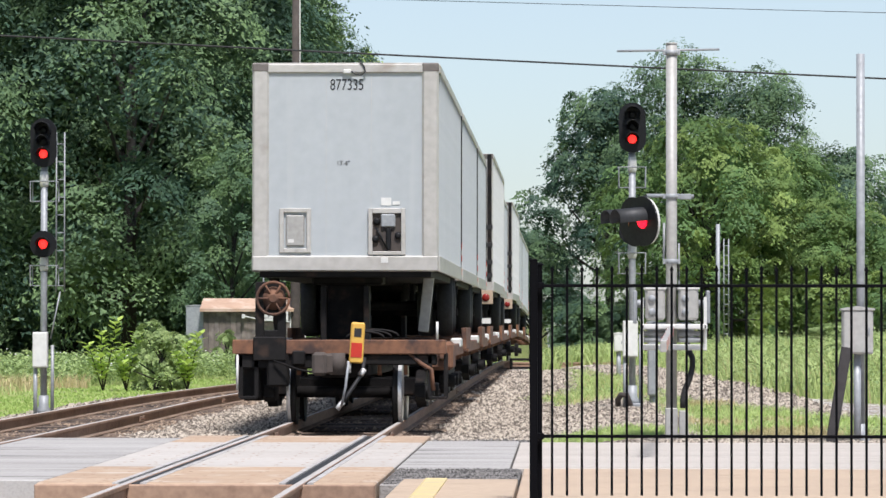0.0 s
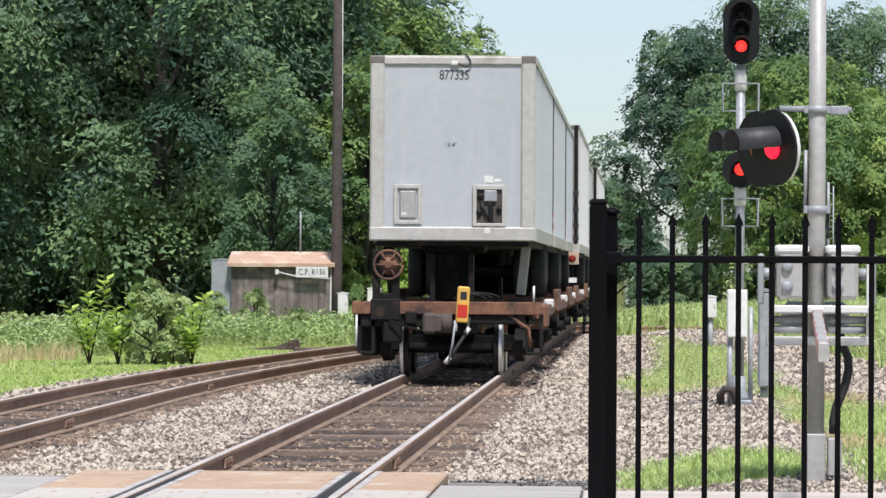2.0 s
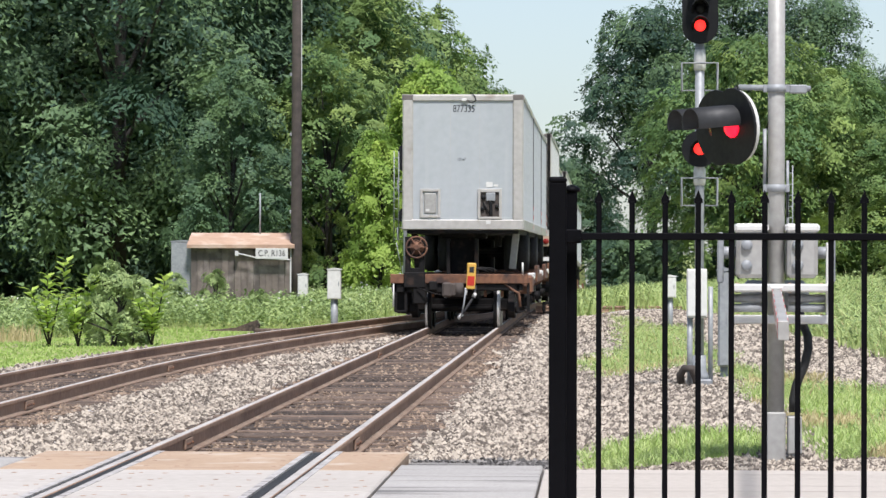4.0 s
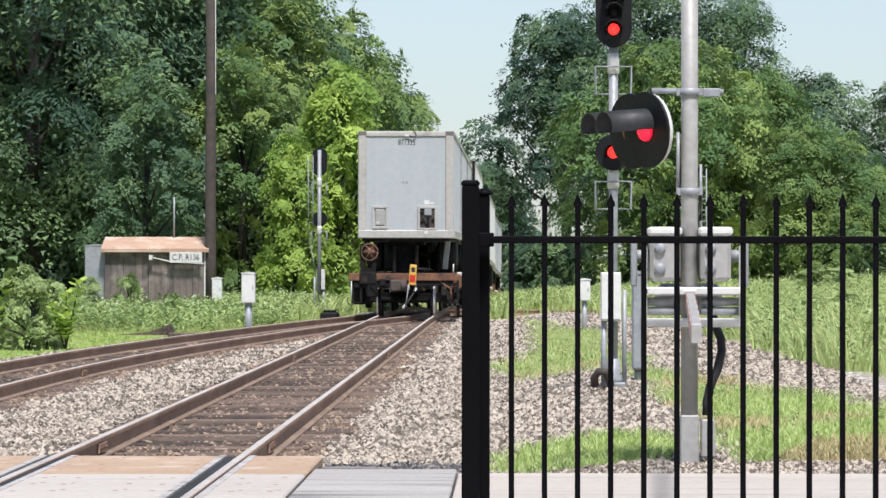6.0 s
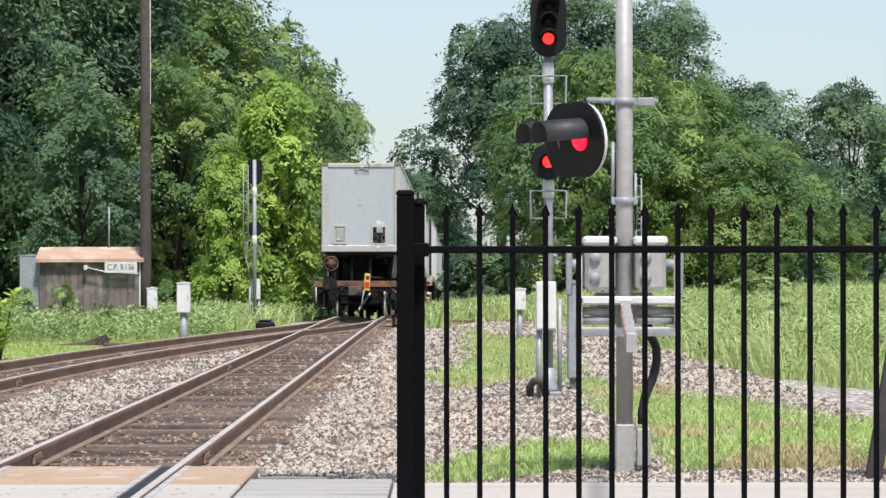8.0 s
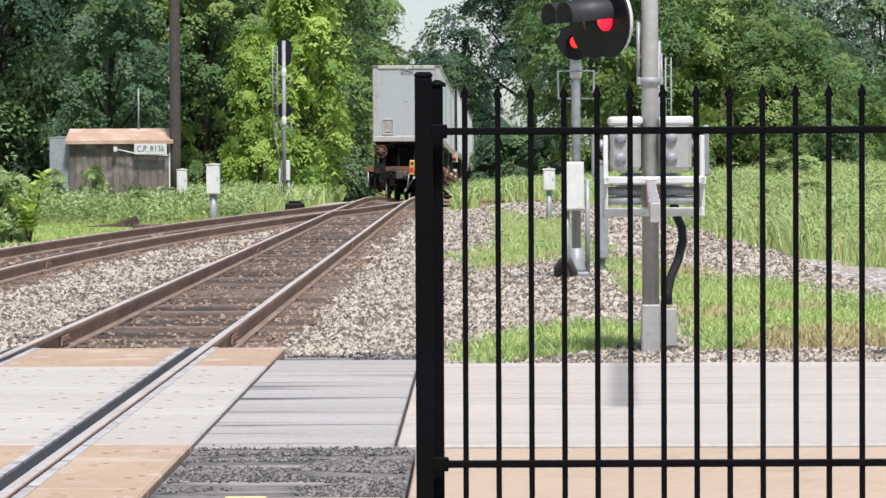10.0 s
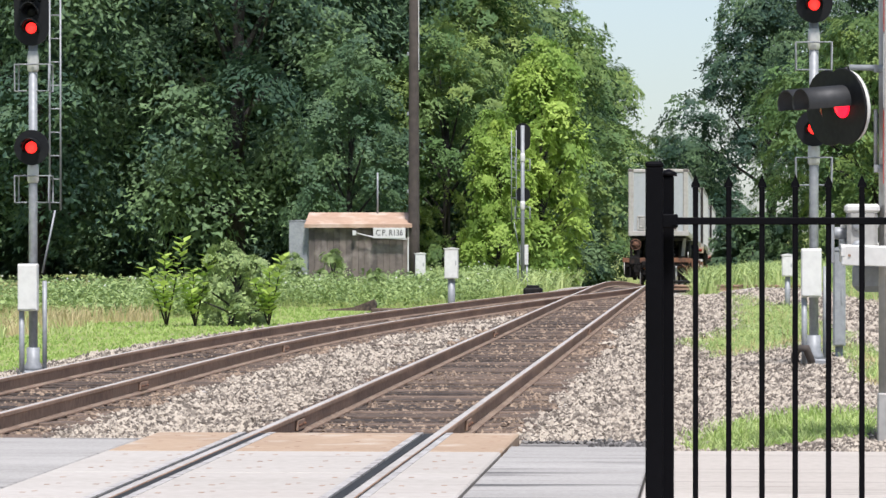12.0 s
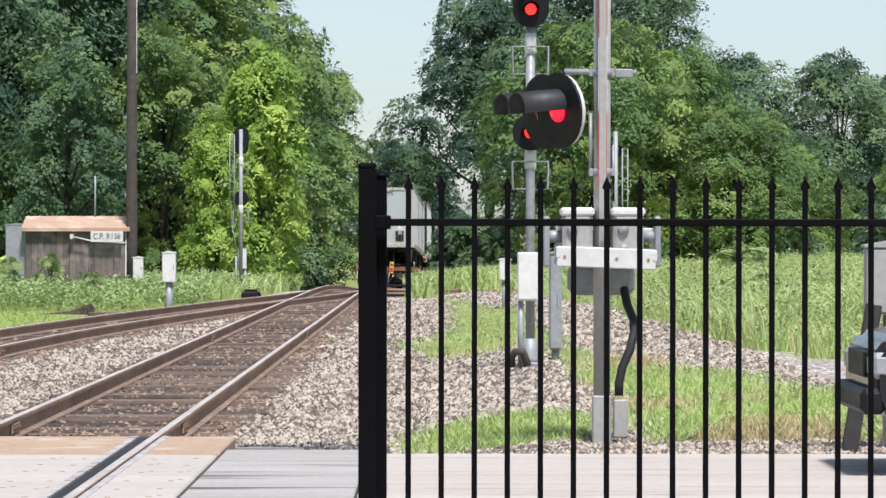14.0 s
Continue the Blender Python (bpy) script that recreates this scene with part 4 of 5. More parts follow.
def spine_car(label, length, end=False):
    """One unit of the spine car: beam, platforms, hitch, bogie at the near end."""
    c = thing("spine_car", label, "railway wagon", "spine cars of the train")
    bm = N()
    box(bm, -0.33, 0.33, -0.3, length, 0.62, 1.05, 0.03)
    part("centre_beam", bm, GRIME_SHADE, c)
    bm = N()
    box(bm, -1.42, 1.42, length - 3.4, length - 0.3, 1.05, 1.13, 0.01)
    for s in (-1, 1):
        box(bm, s * 1.42 - 0.04, s * 1.42 + 0.04, length - 3.4, length - 0.3, 0.95, 1.3, 0.01)
    part("wheel_platform", bm, RUST, c, "rusty wheel platform")
    for s in (-1, 1):
        bm = N()
        box(bm, s * 1.36 - 0.05, s * 1.36 + 0.05, 0.1, length - 3.2, 0.88, 1.06, 0.01)
        for k in range(int(length / 1.6)):
            box(bm, min(s * 0.3, s * 1.36), max(s * 0.3, s * 1.36), 0.8 + k * 1.6, 0.92 + k * 1.6, 0.8, 1.0)
        part("side_sill", bm, RUST, c, "rusty side sill")
        bm = N()
        box(bm, s * 1.36 - 0.09, s * 1.36 + 0.07, length * 0.55, length * 0.55 + 1.2, 1.0, 1.14, 0.02)
        part("strap_winch", bm, WHITEP, c, "white worn tie-down rail")
    # hitch stand under the kingpin
    bm = N()
    box(bm, -0.3, 0.26, 0.75, 1.1, 1.05, 1.95, 0.02)
    box(bm, -0.5, 0.5, 0.5, 1.4, 1.92, 2.06, 0.03)
    box(bm, -0.36, -0.28, 0.3, 0.8, 1.05, 1.9, 0.01), box(bm, 0.24, 0.32, 0.3, 0.8, 1.05, 1.9, 0.01)
    part("hitch_stand", bm, GRIME_SHADE, c)
    bogie(c, 1.0)
    if end:
        bogie(c, length - 1.0)
        bm = N()
        box(bm, -1.53, 1.42, -0.55, -0.38, 0.95, 1.15, 0.012)
        part("end_beam", bm, RUST, c, "rusty orange end beam")
        bm = N()
        box(bm, -1.5, -0.2, -0.5, -0.36, 0.75, 0.95, 0.02)
        box(bm, -1.05, -0.75, -0.56, -0.3, 0.5, 0.96, 0.03)
        box(bm, 0.2, 1.3, -0.5, -0.36, 0.8, 0.95, 0.02)
        part("end_sill", bm, GRIME_SHADE, c)
        bm = N()
        box(bm, -0.36, -0.06, -0.95, -0.5, 0.68, 0.96, 0.03)
        box(bm, -0.4, -0.2, -1.05, -0.75, 0.66, 0.98, 0.04)
        lathe(bm, [(0.1, 0), (0.1, 0.3)], 14, pose(-0.05, -0.88, 0.67))
        box(bm, -0.16, 0.04, -0.7, 0.0, 0.7, 0.9, 0.02)
        part("coupler", bm, POLEW, c, "worn brown knuckle coupler")
        bm = N()
        box(bm, -1.24, -0.78, -0.585, -0.5, 0.86, 1.19, 0.015)
        box(bm, -0.7, -0.52, -0.58, -0.5, 0.8, 1.0, 0.02)
        part("end_plate", bm, GRIME_SHADE, c)
        bm = N()
        pipe(bm, [(0.92, -0.48, 0.96), (1.08, -0.5, 0.82), (1.22, -0.5, 0.74), (1.25, -0.5, 0.45)], 0.03, 8)
        part("diagonal_brace", bm, RUST, c)
        for k in range(3):
            bm = N()
            pipe(bm, [(0.3 + 0.06 * k + 0.26 * math.cos(a) * (1 + 0.15 * k), -0.36 + 0.03 * k, 1.17 + 0.09 * math.sin(a) + 0.015 * k) for a in [math.pi * i / 8 for i in range(9)]], 0.016, 6)
            part("brake_pipe", bm, GRIME_SHADE, c)
        for x in (-0.62, 0.5, 0.86):
            bm = N()
            tube(bm, (x, -0.37, 0.66), (x, -0.37, 0.98), 0.03, n=8)
            part("hanger", bm, RUST, c)
        bm = N()
        pipe(bm, [(-0.95, -0.6, 0.86), (-0.6, -0.72, 0.74), (-0.15, -0.9, 0.66)], 0.014)
        part("uncoupling_lever", bm, GRIME_SHADE, c)
        bm = N()
        pipe(bm, [(0.3, -0.62, 0.9), (0.28, -0.72, 0.7), (0.1, -0.85, 0.42), (-0.02, -0.88, 0.22)], 0.028, 10)
        h = part("air_hose", bm, INK, c)
        bm = N()
        tube(bm, (0.25, -0.75, 0.66), (0.3, -0.7, 0.74), 0.04, n=10)
        part("hose_clamp", bm, STEEL, h, "bright hose clamp")
        bm = N()
        tube(bm, (0.02, -0.87, 0.3), (-0.06, -0.89, 0.2), 0.038, n=10)
        part("hose_coupling", bm, STEEL, h, "bright hose coupling")
        bm = N()
        pipe(bm, [(0.1, -0.95, 0.85), (0.06, -0.98, 0.5), (0.0, -0.92, 0.24)], 0.018, 8)
        part("air_hose", bm, GALV, c)
        # brake wheel on its stand
        bm = N()
        n = 20
        for r, w in ((0.225, 0.02),):
            pts = [(-0.97 + r * math.cos(2 * math.pi * i / n), -0.5, 1.72 + r * math.sin(2 * math.pi * i / n)) for i in range(n + 1)]
            pipe(bm, pts, w, 8)
        lathe(bm, [(0.17, 0), (0.15, 0.06), (0.08, 0.09), (0.05, 0.14)], 18, pose(-0.97, -0.4, 1.72, 90, 0, 0))
        bw = part("brake_wheel", bm, RUST, c, "rusty hand brake wheel")
        for i in range(6):
            a = math.pi * i / 3
            bm = N()
            tube(bm, (-0.97, -0.48, 1.72), (-0.97 + 0.22 * math.cos(a), -0.5, 1.72 + 0.22 * math.sin(a)), 0.016, n=6)
            part("spoke", bm, RUST, bw)
        bm = N()
        box(bm, -1.22, -1.1, -0.46, -0.34, 1.15, 1.95, 0.01)
        box(bm, -0.92, -0.8, -0.46, -0.34, 1.15, 1.6, 0.01)
        box(bm, -1.1, -0.9, -0.46, -0.34, 1.15, 1.28, 0.01)
        box(bm, -1.15, -0.8, -0.42, -0.36, 1.5, 1.95, 0.01)
        part("brake_stand", bm, GRIME_SHADE, c)
        # end-of-train marker
        bm = N()
        box(bm, 0.05, 0.24, -0.9, -0.8, 0.84, 1.4, 0.02, Matrix.Rotation(0.06, 4, "Y"))
        e = part("end_marker", bm, YELLOW, c, "yellow end-of-train marker with a red patch")
        bm = N()
        box(bm, 0.07, 0.22, -0.906, -0.9, 0.92, 1.12, 0.0, Matrix.Rotation(0.06, 4, "Y"))
        part("reflector", bm, REDP, e)
        bm = N()
        box(bm, 0.1, 0.2, -0.905, -0.9, 1.2, 1.32, 0.0, Matrix.Rotation(0.06, 4, "Y"))
        part("label_plate", bm, INK, e)
        bm = N()
        tube(bm, (0.1, -0.85, 0.7), (0.1, -0.85, 0.86), 0.03, n=8)
        part("clamp", bm, STEEL, e)
        # grab irons, steps, side gear
        bm = N()
        pipe(bm, [(-1.46, -0.52, 0.95), (-1.46, -0.55, 0.45)], 0.018, 8)
        part("grab_iron", bm, WHITEP, c)
        bm = N()
        pipe(bm, [(1.3, -0.5, 1.15), (1.3, -0.5, 1.4)], 0.018, 8)
        part("grab_iron", bm, WHITEP, c)
        for s in (-1, 1):
            bm = N()
            box(bm, s * 1.2 - 0.03, s * 1.2 + 0.03, -0.5, -0.44, 0.35, 0.97, 0.005)
            box(bm, s * 1.42 - 0.03, s * 1.42 + 0.03, -0.5, -0.44, 0.35, 0.97, 0.005)
            box(bm, s * 1.31 - 0.12, s * 1.31 + 0.12, -0.52, -0.36, 0.33, 0.37, 0.005)
            part("step", bm, GRIME_SHADE, c)
        bm = N()
        box(bm, 1.12, 1.5, 0.3, 1.5, 0.72, 1.12, 0.05)
        part("side_bracket", bm, RUST, c)
        bm = N()
        box(bm, -1.45, -1.1, -0.2, 0.6, 0.3, 0.9, 0.06)
        part("brake_cylinder", bm, GRIME_SHADE, c)
    else:
        bm = N()
        box(bm, -0.25, 0.25, -1.2, 0.0, 0.62, 0.9, 0.03)
        part("articulated_joint", bm, GRIME_SHADE, c)
    return c


WHITESKIN = mat("white_trailer_skin", (0.58, 0.59, 0.58), (0.5, 0.51, 0.5), 0.4, fine=6, coarse=0.5, bump=0.03, stain=(0.5, 0.48, 0.45), stain_at=0.68)
TRAIN = []
for y, length, top, skin, doors, label in (
        (0.0, 12.2, 5.0, TRAILER, False, "grey trailer with its nose to the train's end"),
        (12.9, 11.8, 5.0, TRAILER, False, "grey trailer second from the train's end"),
        (25.4, 8.5, 5.0, TRAILER, False, "short grey trailer on a spine car"),
        (34.6, 16.2, 5.2, WHITESKIN, True, "tall white trailer with dark-framed rear doors"),
        (51.7, 16.2, 5.0, TRAILER, False, "long grey trailer further up the train"),
        (69.2, 16.2, 5.15, WHITESKIN, True, "white trailer far up the train"),
        (86.4, 16.2, 5.0, TRAILER, False, "long grey trailer far up the train"),
        (103.6, 16.2, 5.0, TRAILER, False, "grey trailer at the head of the visible train")):
    TRAIN.append((y, 0.15 if doors else 0.0, trailer(label, length, top, skin, y == 0, doors)))
    TRAIN.append((y, 0.0, spine_car("rusty spine car with end beam, coupler and brake wheel" if y == 0 else "rusty spine car carrying a trailer", length + 0.6, y == 0)))


# ---- wayside things ----
SHEDW = mat("weathered_shed_boards", (0.2, 0.165, 0.14), (0.1, 0.085, 0.075), 0.9, fine=5, coarse=0.8, bump=0.4, dist=0.02, stain=(0.3, 0.26, 0.23), stain_at=0.6, obj=0.5)
SHEDR = mat("faded_rusty_roof", (0.47, 0.32, 0.225), (0.38, 0.25, 0.175), 0.85, fine=5, coarse=0.7, bump=0.2, stain=(0.55, 0.42, 0.33), stain_at=0.6)


def shed():
    s = thing("shed", "low weathered wooden shed with a faded rusty roof", "shed", at=(-10.2, 112, -0.3))
    for i in range(16):
        bm = N()
        box(bm, -1.42 + i * 0.178, -1.42 + i * 0.178 + 0.172, -0.02, 0.03, 0.0, 2.12, 0.004)
        part("board", bm, SHEDW, s)
    bm = N()
    box(bm, -1.42, 1.42, 0.03, 2.2, 0.0, 2.1)
    part("wall", bm, SHEDW, s)
    bm = N()
    prism(bm, [(-0.22, 2.02), (-0.22, 2.12), (1.1, 2.46), (2.45, 2.2), (2.45, 2.1), (1.1, 2.34)], -1.52, 1.54, Matrix.Rotation(math.pi / 2, 4, "Z") @ Matrix.Diagonal((1, -1, 1, 1)))
    part("roof", bm, SHEDR, s)
    bm = N()
    box(bm, 1.4, 1.47, -0.08, 0.0, 0.0, 2.05, 0.006)
    part("corner_post", bm, WHITEP, s, "white corner post")
    bm = N()
    box(bm, 0.44, 1.36, -0.27, -0.24, 1.72, 2.02, 0.006)
    sg = part("sign_board", bm, WHITEP, s, "white sign board with black letters")
    text_part("C.P. R136", 0.24, (0.9, -0.2725, 1.87), sg, sx=0.8)
    bm = N()
    pipe(bm, [(-0.1, -0.05, 1.88), (-0.1, -0.24, 1.88), (0.5, -0.24, 1.74), (1.4, -0.24, 1.7), (1.42, -0.05, 1.7)], 0.02)
    box(bm, -0.15, -0.05, -0.26, -0.02, 1.8, 1.94, 0.01)
    part("sign_bracket", bm, WHITEP, s)
    bm = N()
    tube(bm, (0.46, 1.0, 2.3), (0.46, 1.0, 3.6), 0.025, n=8)
    part("antenna", bm, GALV, s)
    return s


shed()


def cabinet(name, label, x, y, z, w, d, h, m, leg=0.0, lw=0.05):
    c = thing(name, label, "cabinet", at=(x, y, z))
    bm = N()
    box(bm, -w / 2, w / 2, -d / 2, d / 2, leg, leg + h, 0.012)
    b = part("body", bm, m, c)
    bm = N()
    box(bm, -w / 2 + 0.015, w / 2 - 0.015, -d / 2 - 0.012, -d / 2, leg + 0.02, leg + h - 0.02, 0.005)
    dr = part("door", bm, m, b)
    bm = N()
    box(bm, w / 2 - 0.06, w / 2 - 0.04, -d / 2 - 0.03, -d / 2 - 0.012, leg + h * 0.45, leg + h * 0.6, 0.003)
    part("handle", bm, GALV, dr)
    bm = N()
    prism(bm, [(-w / 2 - 0.02, leg + h), (w / 2 + 0.02, leg + h), (w / 2 + 0.02, leg + h + 0.02), (0, leg + h + 0.05), (-w / 2 - 0.02, leg + h + 0.02)], -d / 2 - 0.02, d / 2 + 0.02)
    part("cap", bm, m, b)
    if leg:
        bm = N()
        tube(bm, (0, 0, -0.2), (0, 0, leg), lw, n=12)
        part("post", bm, GALV, c)
    return c


cabinet("equipment_cabinet", "tall pale steel cabinet beside the wooden shed", -11.9, 112.6, -0.3, 0.62, 0.8, 2.2, GALV)
cabinet("equipment_box", "white steel box on a grey post in the weeds", -6.53, 97, -0.3, 0.33, 0.3, 0.72, WHITEP, 0.76, 0.09)
cabinet("equipment_box", "small white steel box among the weeds", -8.28, 110, -0.3, 0.28, 0.25, 0.6, WHITEP, 0.68)
cabinet("equipment_box", "small pale box on a post beyond the gravel", 1.55, 88, -0.1, 0.26, 0.24, 0.46, WHITEP, 0.72, 0.06)
cabinet("equipment_box", "grey box hung behind the signal mast", 1.62, 52, -0.05, 0.16, 0.3, 1.25, GALV, 0.18, 0.05)
cabinet("control_cabinet", "pale grey control cabinet on a steel mast at the roadside", 3.56, 30.5, 0.0, 0.36, 0.25, 0.52, ALU, 1.02, 0.045)


def roadside():
    p = thing("steel_mast", "grey steel mast at the roadside", "pole", at=(3.62, 30.75, 0))
    bm = N()
    tube(bm, (0, 0, 0), (0, 0, 4.6), 0.05, n=14)
    part("tube", bm, GALV, p)
    bm = N()
    lathe(bm, [(0.11, 0), (0.11, 0.04), (0.08, 0.1), (0.065, 0.22)], 14, pose(0, 0, -0.03))
    part("base", bm, GALV, p)
    bm = N()
    box(bm, -0.06, 0.06, -0.05, 0.05, -0.15, 1.12, 0.006, pose(3.23, 30.2, 0, 0, 9.5, 0))
    solo("leaning_post", bm, mat("dark_timber", (0.05, 0.045, 0.045), (0.03, 0.027, 0.027), 0.85, fine=8, bump=0.4), "dark timber post leaning against the cabinet", "post")
    # far ladder mast behind the crossing signal
    m = thing("ladder_mast", "thin far steel mast with a ladder", "pole", at=(5.3, 117, 0))
    bm = N()
    tube(bm, (0, 0, -0.2), (0, 0, 4.7), 0.07, n=10)
    part("tube", bm, GALV, m)
    bm = N()
    for x in (0.2, 0.36):
        tube(bm, (x, 0, 0.8), (x, 0, 4.2), 0.02, n=6)
    for k in range(10):
        tube(bm, (0.2, 0, 1 + k * 0.33), (0.36, 0, 1 + k * 0.33), 0.015, n=6)
    part("ladder", bm, GALV, m)


roadside()


def utility_pole():
    p = thing("utility_pole", "tall dark wooden utility pole", "utility pole", at=(-8.62, 112, -0.3))
    bm = N()
    lathe(bm, [(0.165, 0), (0.16, 2), (0.14, 7), (0.11, 15)], 16)
    part("pole", bm, POLEW, p)
    bm = N()
    box(bm, 0.1, 0.15, -0.03, 0.03, 6.5, 14.5, 0.005)
    part("conduit", bm, WHITEP, p, "white conduit strip")
    for z in (3.0, 3.8, 5.2, 6.9):
        bm = N()
        box(bm, -0.19, -0.13, -0.05, 0.05, z, z + 0.1, 0.01)
        part("pole_step", bm, GALV, p)


utility_pole()


def cable(label, a, b, sag, r):
    bm = N()
    a, b = Vector(a), Vector(b)
    pts = [a.lerp(b, i / 24) - Vector((0, 0, sag * 4 * (i / 24) * (1 - i / 24))) for i in range(25)]
    pipe(bm, pts, r, 6)
    return solo("overhead_cable", bm, RUBBER, label, "cable")


cable("black overhead cable strung across the line", (-40, 45, 7.6), (40, 45, 3.4 + 0.25), 0.2, 0.014)
cable("thin grey overhead wire high across the line", (-40, 60, 8.9), (40, 60, 6.6), 0.2, 0.006)


def cable_pole(x, y, h):
    p = thing("utility_pole", "dark wooden pole that carries the overhead cable", "utility pole", "cable poles", (x, y, -0.3))
    bm = N()
    lathe(bm, [(0.17, 0), (0.15, h * 0.5), (0.12, h + 0.6)], 14)
    part("pole", bm, POLEW, p)
    bm = N()
    tube(bm, (0, -0.2, h + 0.3), (0, 0.2, h + 0.3), 0.03, n=8)
    part("insulator_arm", bm, GALV, p)


for x, y, h in ((-40, 45, 7.6), (40, 45, 3.65), (-40, 60, 8.9), (40, 60, 6.6)):
    cable_pole(x, y, h)


def far_crossing():
    """A line that meets the track from the side at the turnout."""
    f = thing("railway_track", "low side line meeting the track at the turnout", "railway track", kind="structure")
    for d in (0.0, 1.5):
        bm = N()
        prism(bm, [(d + dx, dz) for dx, dz in RAIL_SHAPE], -1.9, 9.0, pose(0, 118, 0.03) @ Matrix.Rotation(-math.pi / 2, 4, "Z") @ Matrix.Diagonal((-1, -1, 1, 1)) @ Matrix.Rotation(math.pi, 4, "Z"))
        part("rail", bm, RAIL, f)
    sw = thing("switch_machine", "low dark switch machine beside the turnout", "switch machine", at=(-5.0, 107, -0.2))
    bm = N()
    box(bm, -0.25, 0.25, -0.3, 0.3, 0.0, 0.3, 0.05)
    part("case", bm, GRIME_SHADE, sw)
    bm = N()
    box(bm, -0.18, 0.18, -0.22, 0.22, 0.3, 0.36, 0.03)
    part("lid", bm, GRIME_SHADE, sw)
    sw = thing("switch_stand", "low dark ring-shaped switch gear beside the rails", "switch gear", at=(-1.15, 116, -0.18))
    bm = N()
    for z in (0.0, 0.28):
        box(bm, -0.55, 0.55, -0.15, 0.15, z, z + 0.08, 0.02)
    for s in (-1, 1):
        box(bm, s * 0.5 - 0.05, s * 0.5 + 0.05, -0.15, 0.15, 0.0, 0.36, 0.02)
    part("case", bm, GRIME_SHADE, sw)


far_crossing()


def rail_joints():
    for x, y in ((-3.712, 35.3), (-2.208, 35.4), (-3.712, 66.0), (-2.208, 68.0), (side(44) + GAUGE / 2, 44), (side(58) + GAUGE / 2, 58)):
        j = thing("joint_bar", "rusty bolted joint bar on the rail", "rail joint", "rail joints", (x, y, 0))
        bm = N()
        for s in (-1, 1):
            box(bm, s * 0.026 - 0.012, s * 0.026 + 0.012, -0.3, 0.3, -0.14, -0.05, 0.004)
        part("bar", bm, RAIL, j)
        for k in range(4):
            bm = N()
            tube(bm, (-0.055, -0.22 + k * 0.147, -0.095), (0.055, -0.22 + k * 0.147, -0.095), 0.014, n=6)
            part("bolt", bm, RUST, j)


rail_joints()


def debris():
    bm = N()
    prism(bm, [(-0.9, -0.05), (-0.2, 0.02), (0.28, 0.2), (0.34, 0.08), (0.3, -0.06)], -0.2, 0.2, pose(-8.1, 90, -0.13))
    solo("tie_scrap", bm, TIE, "broken dark timber lying in the grass", "timber")
    bm = N()
    box(bm, -0.5, 0.5, -0.1, 0.1, -0.05, 0.06, 0.02, pose(-7.3, 89, -0.17, 0, 0, 8))
    solo("tie_scrap", bm, TIE, "flat dark timber scrap lying in the grass", "timber")
    bm = N()
    box(bm, -0.35, 0.35, -0.05, 0.05, -0.02, 0.03, 0.01, pose(-5.1, 62, -0.18, 0, 0, 12))
    solo("timber_scrap", bm, TIE, "thin dark stick lying on the ballast", "timber")
    bm = N()
    pipe(bm, [(1.0, 48.8, -0.1), (0.98, 48.7, 0.12), (1.03, 48.6, 0.2), (1.12, 48.6, 0.2), (1.18, 48.7, 0.05), (1.18, 48.8, -0.1)], 0.05, 10)
    solo("cable_elbow", bm, POLEW, "dark brown bent cable duct at the signal's foot", "duct")


debris()


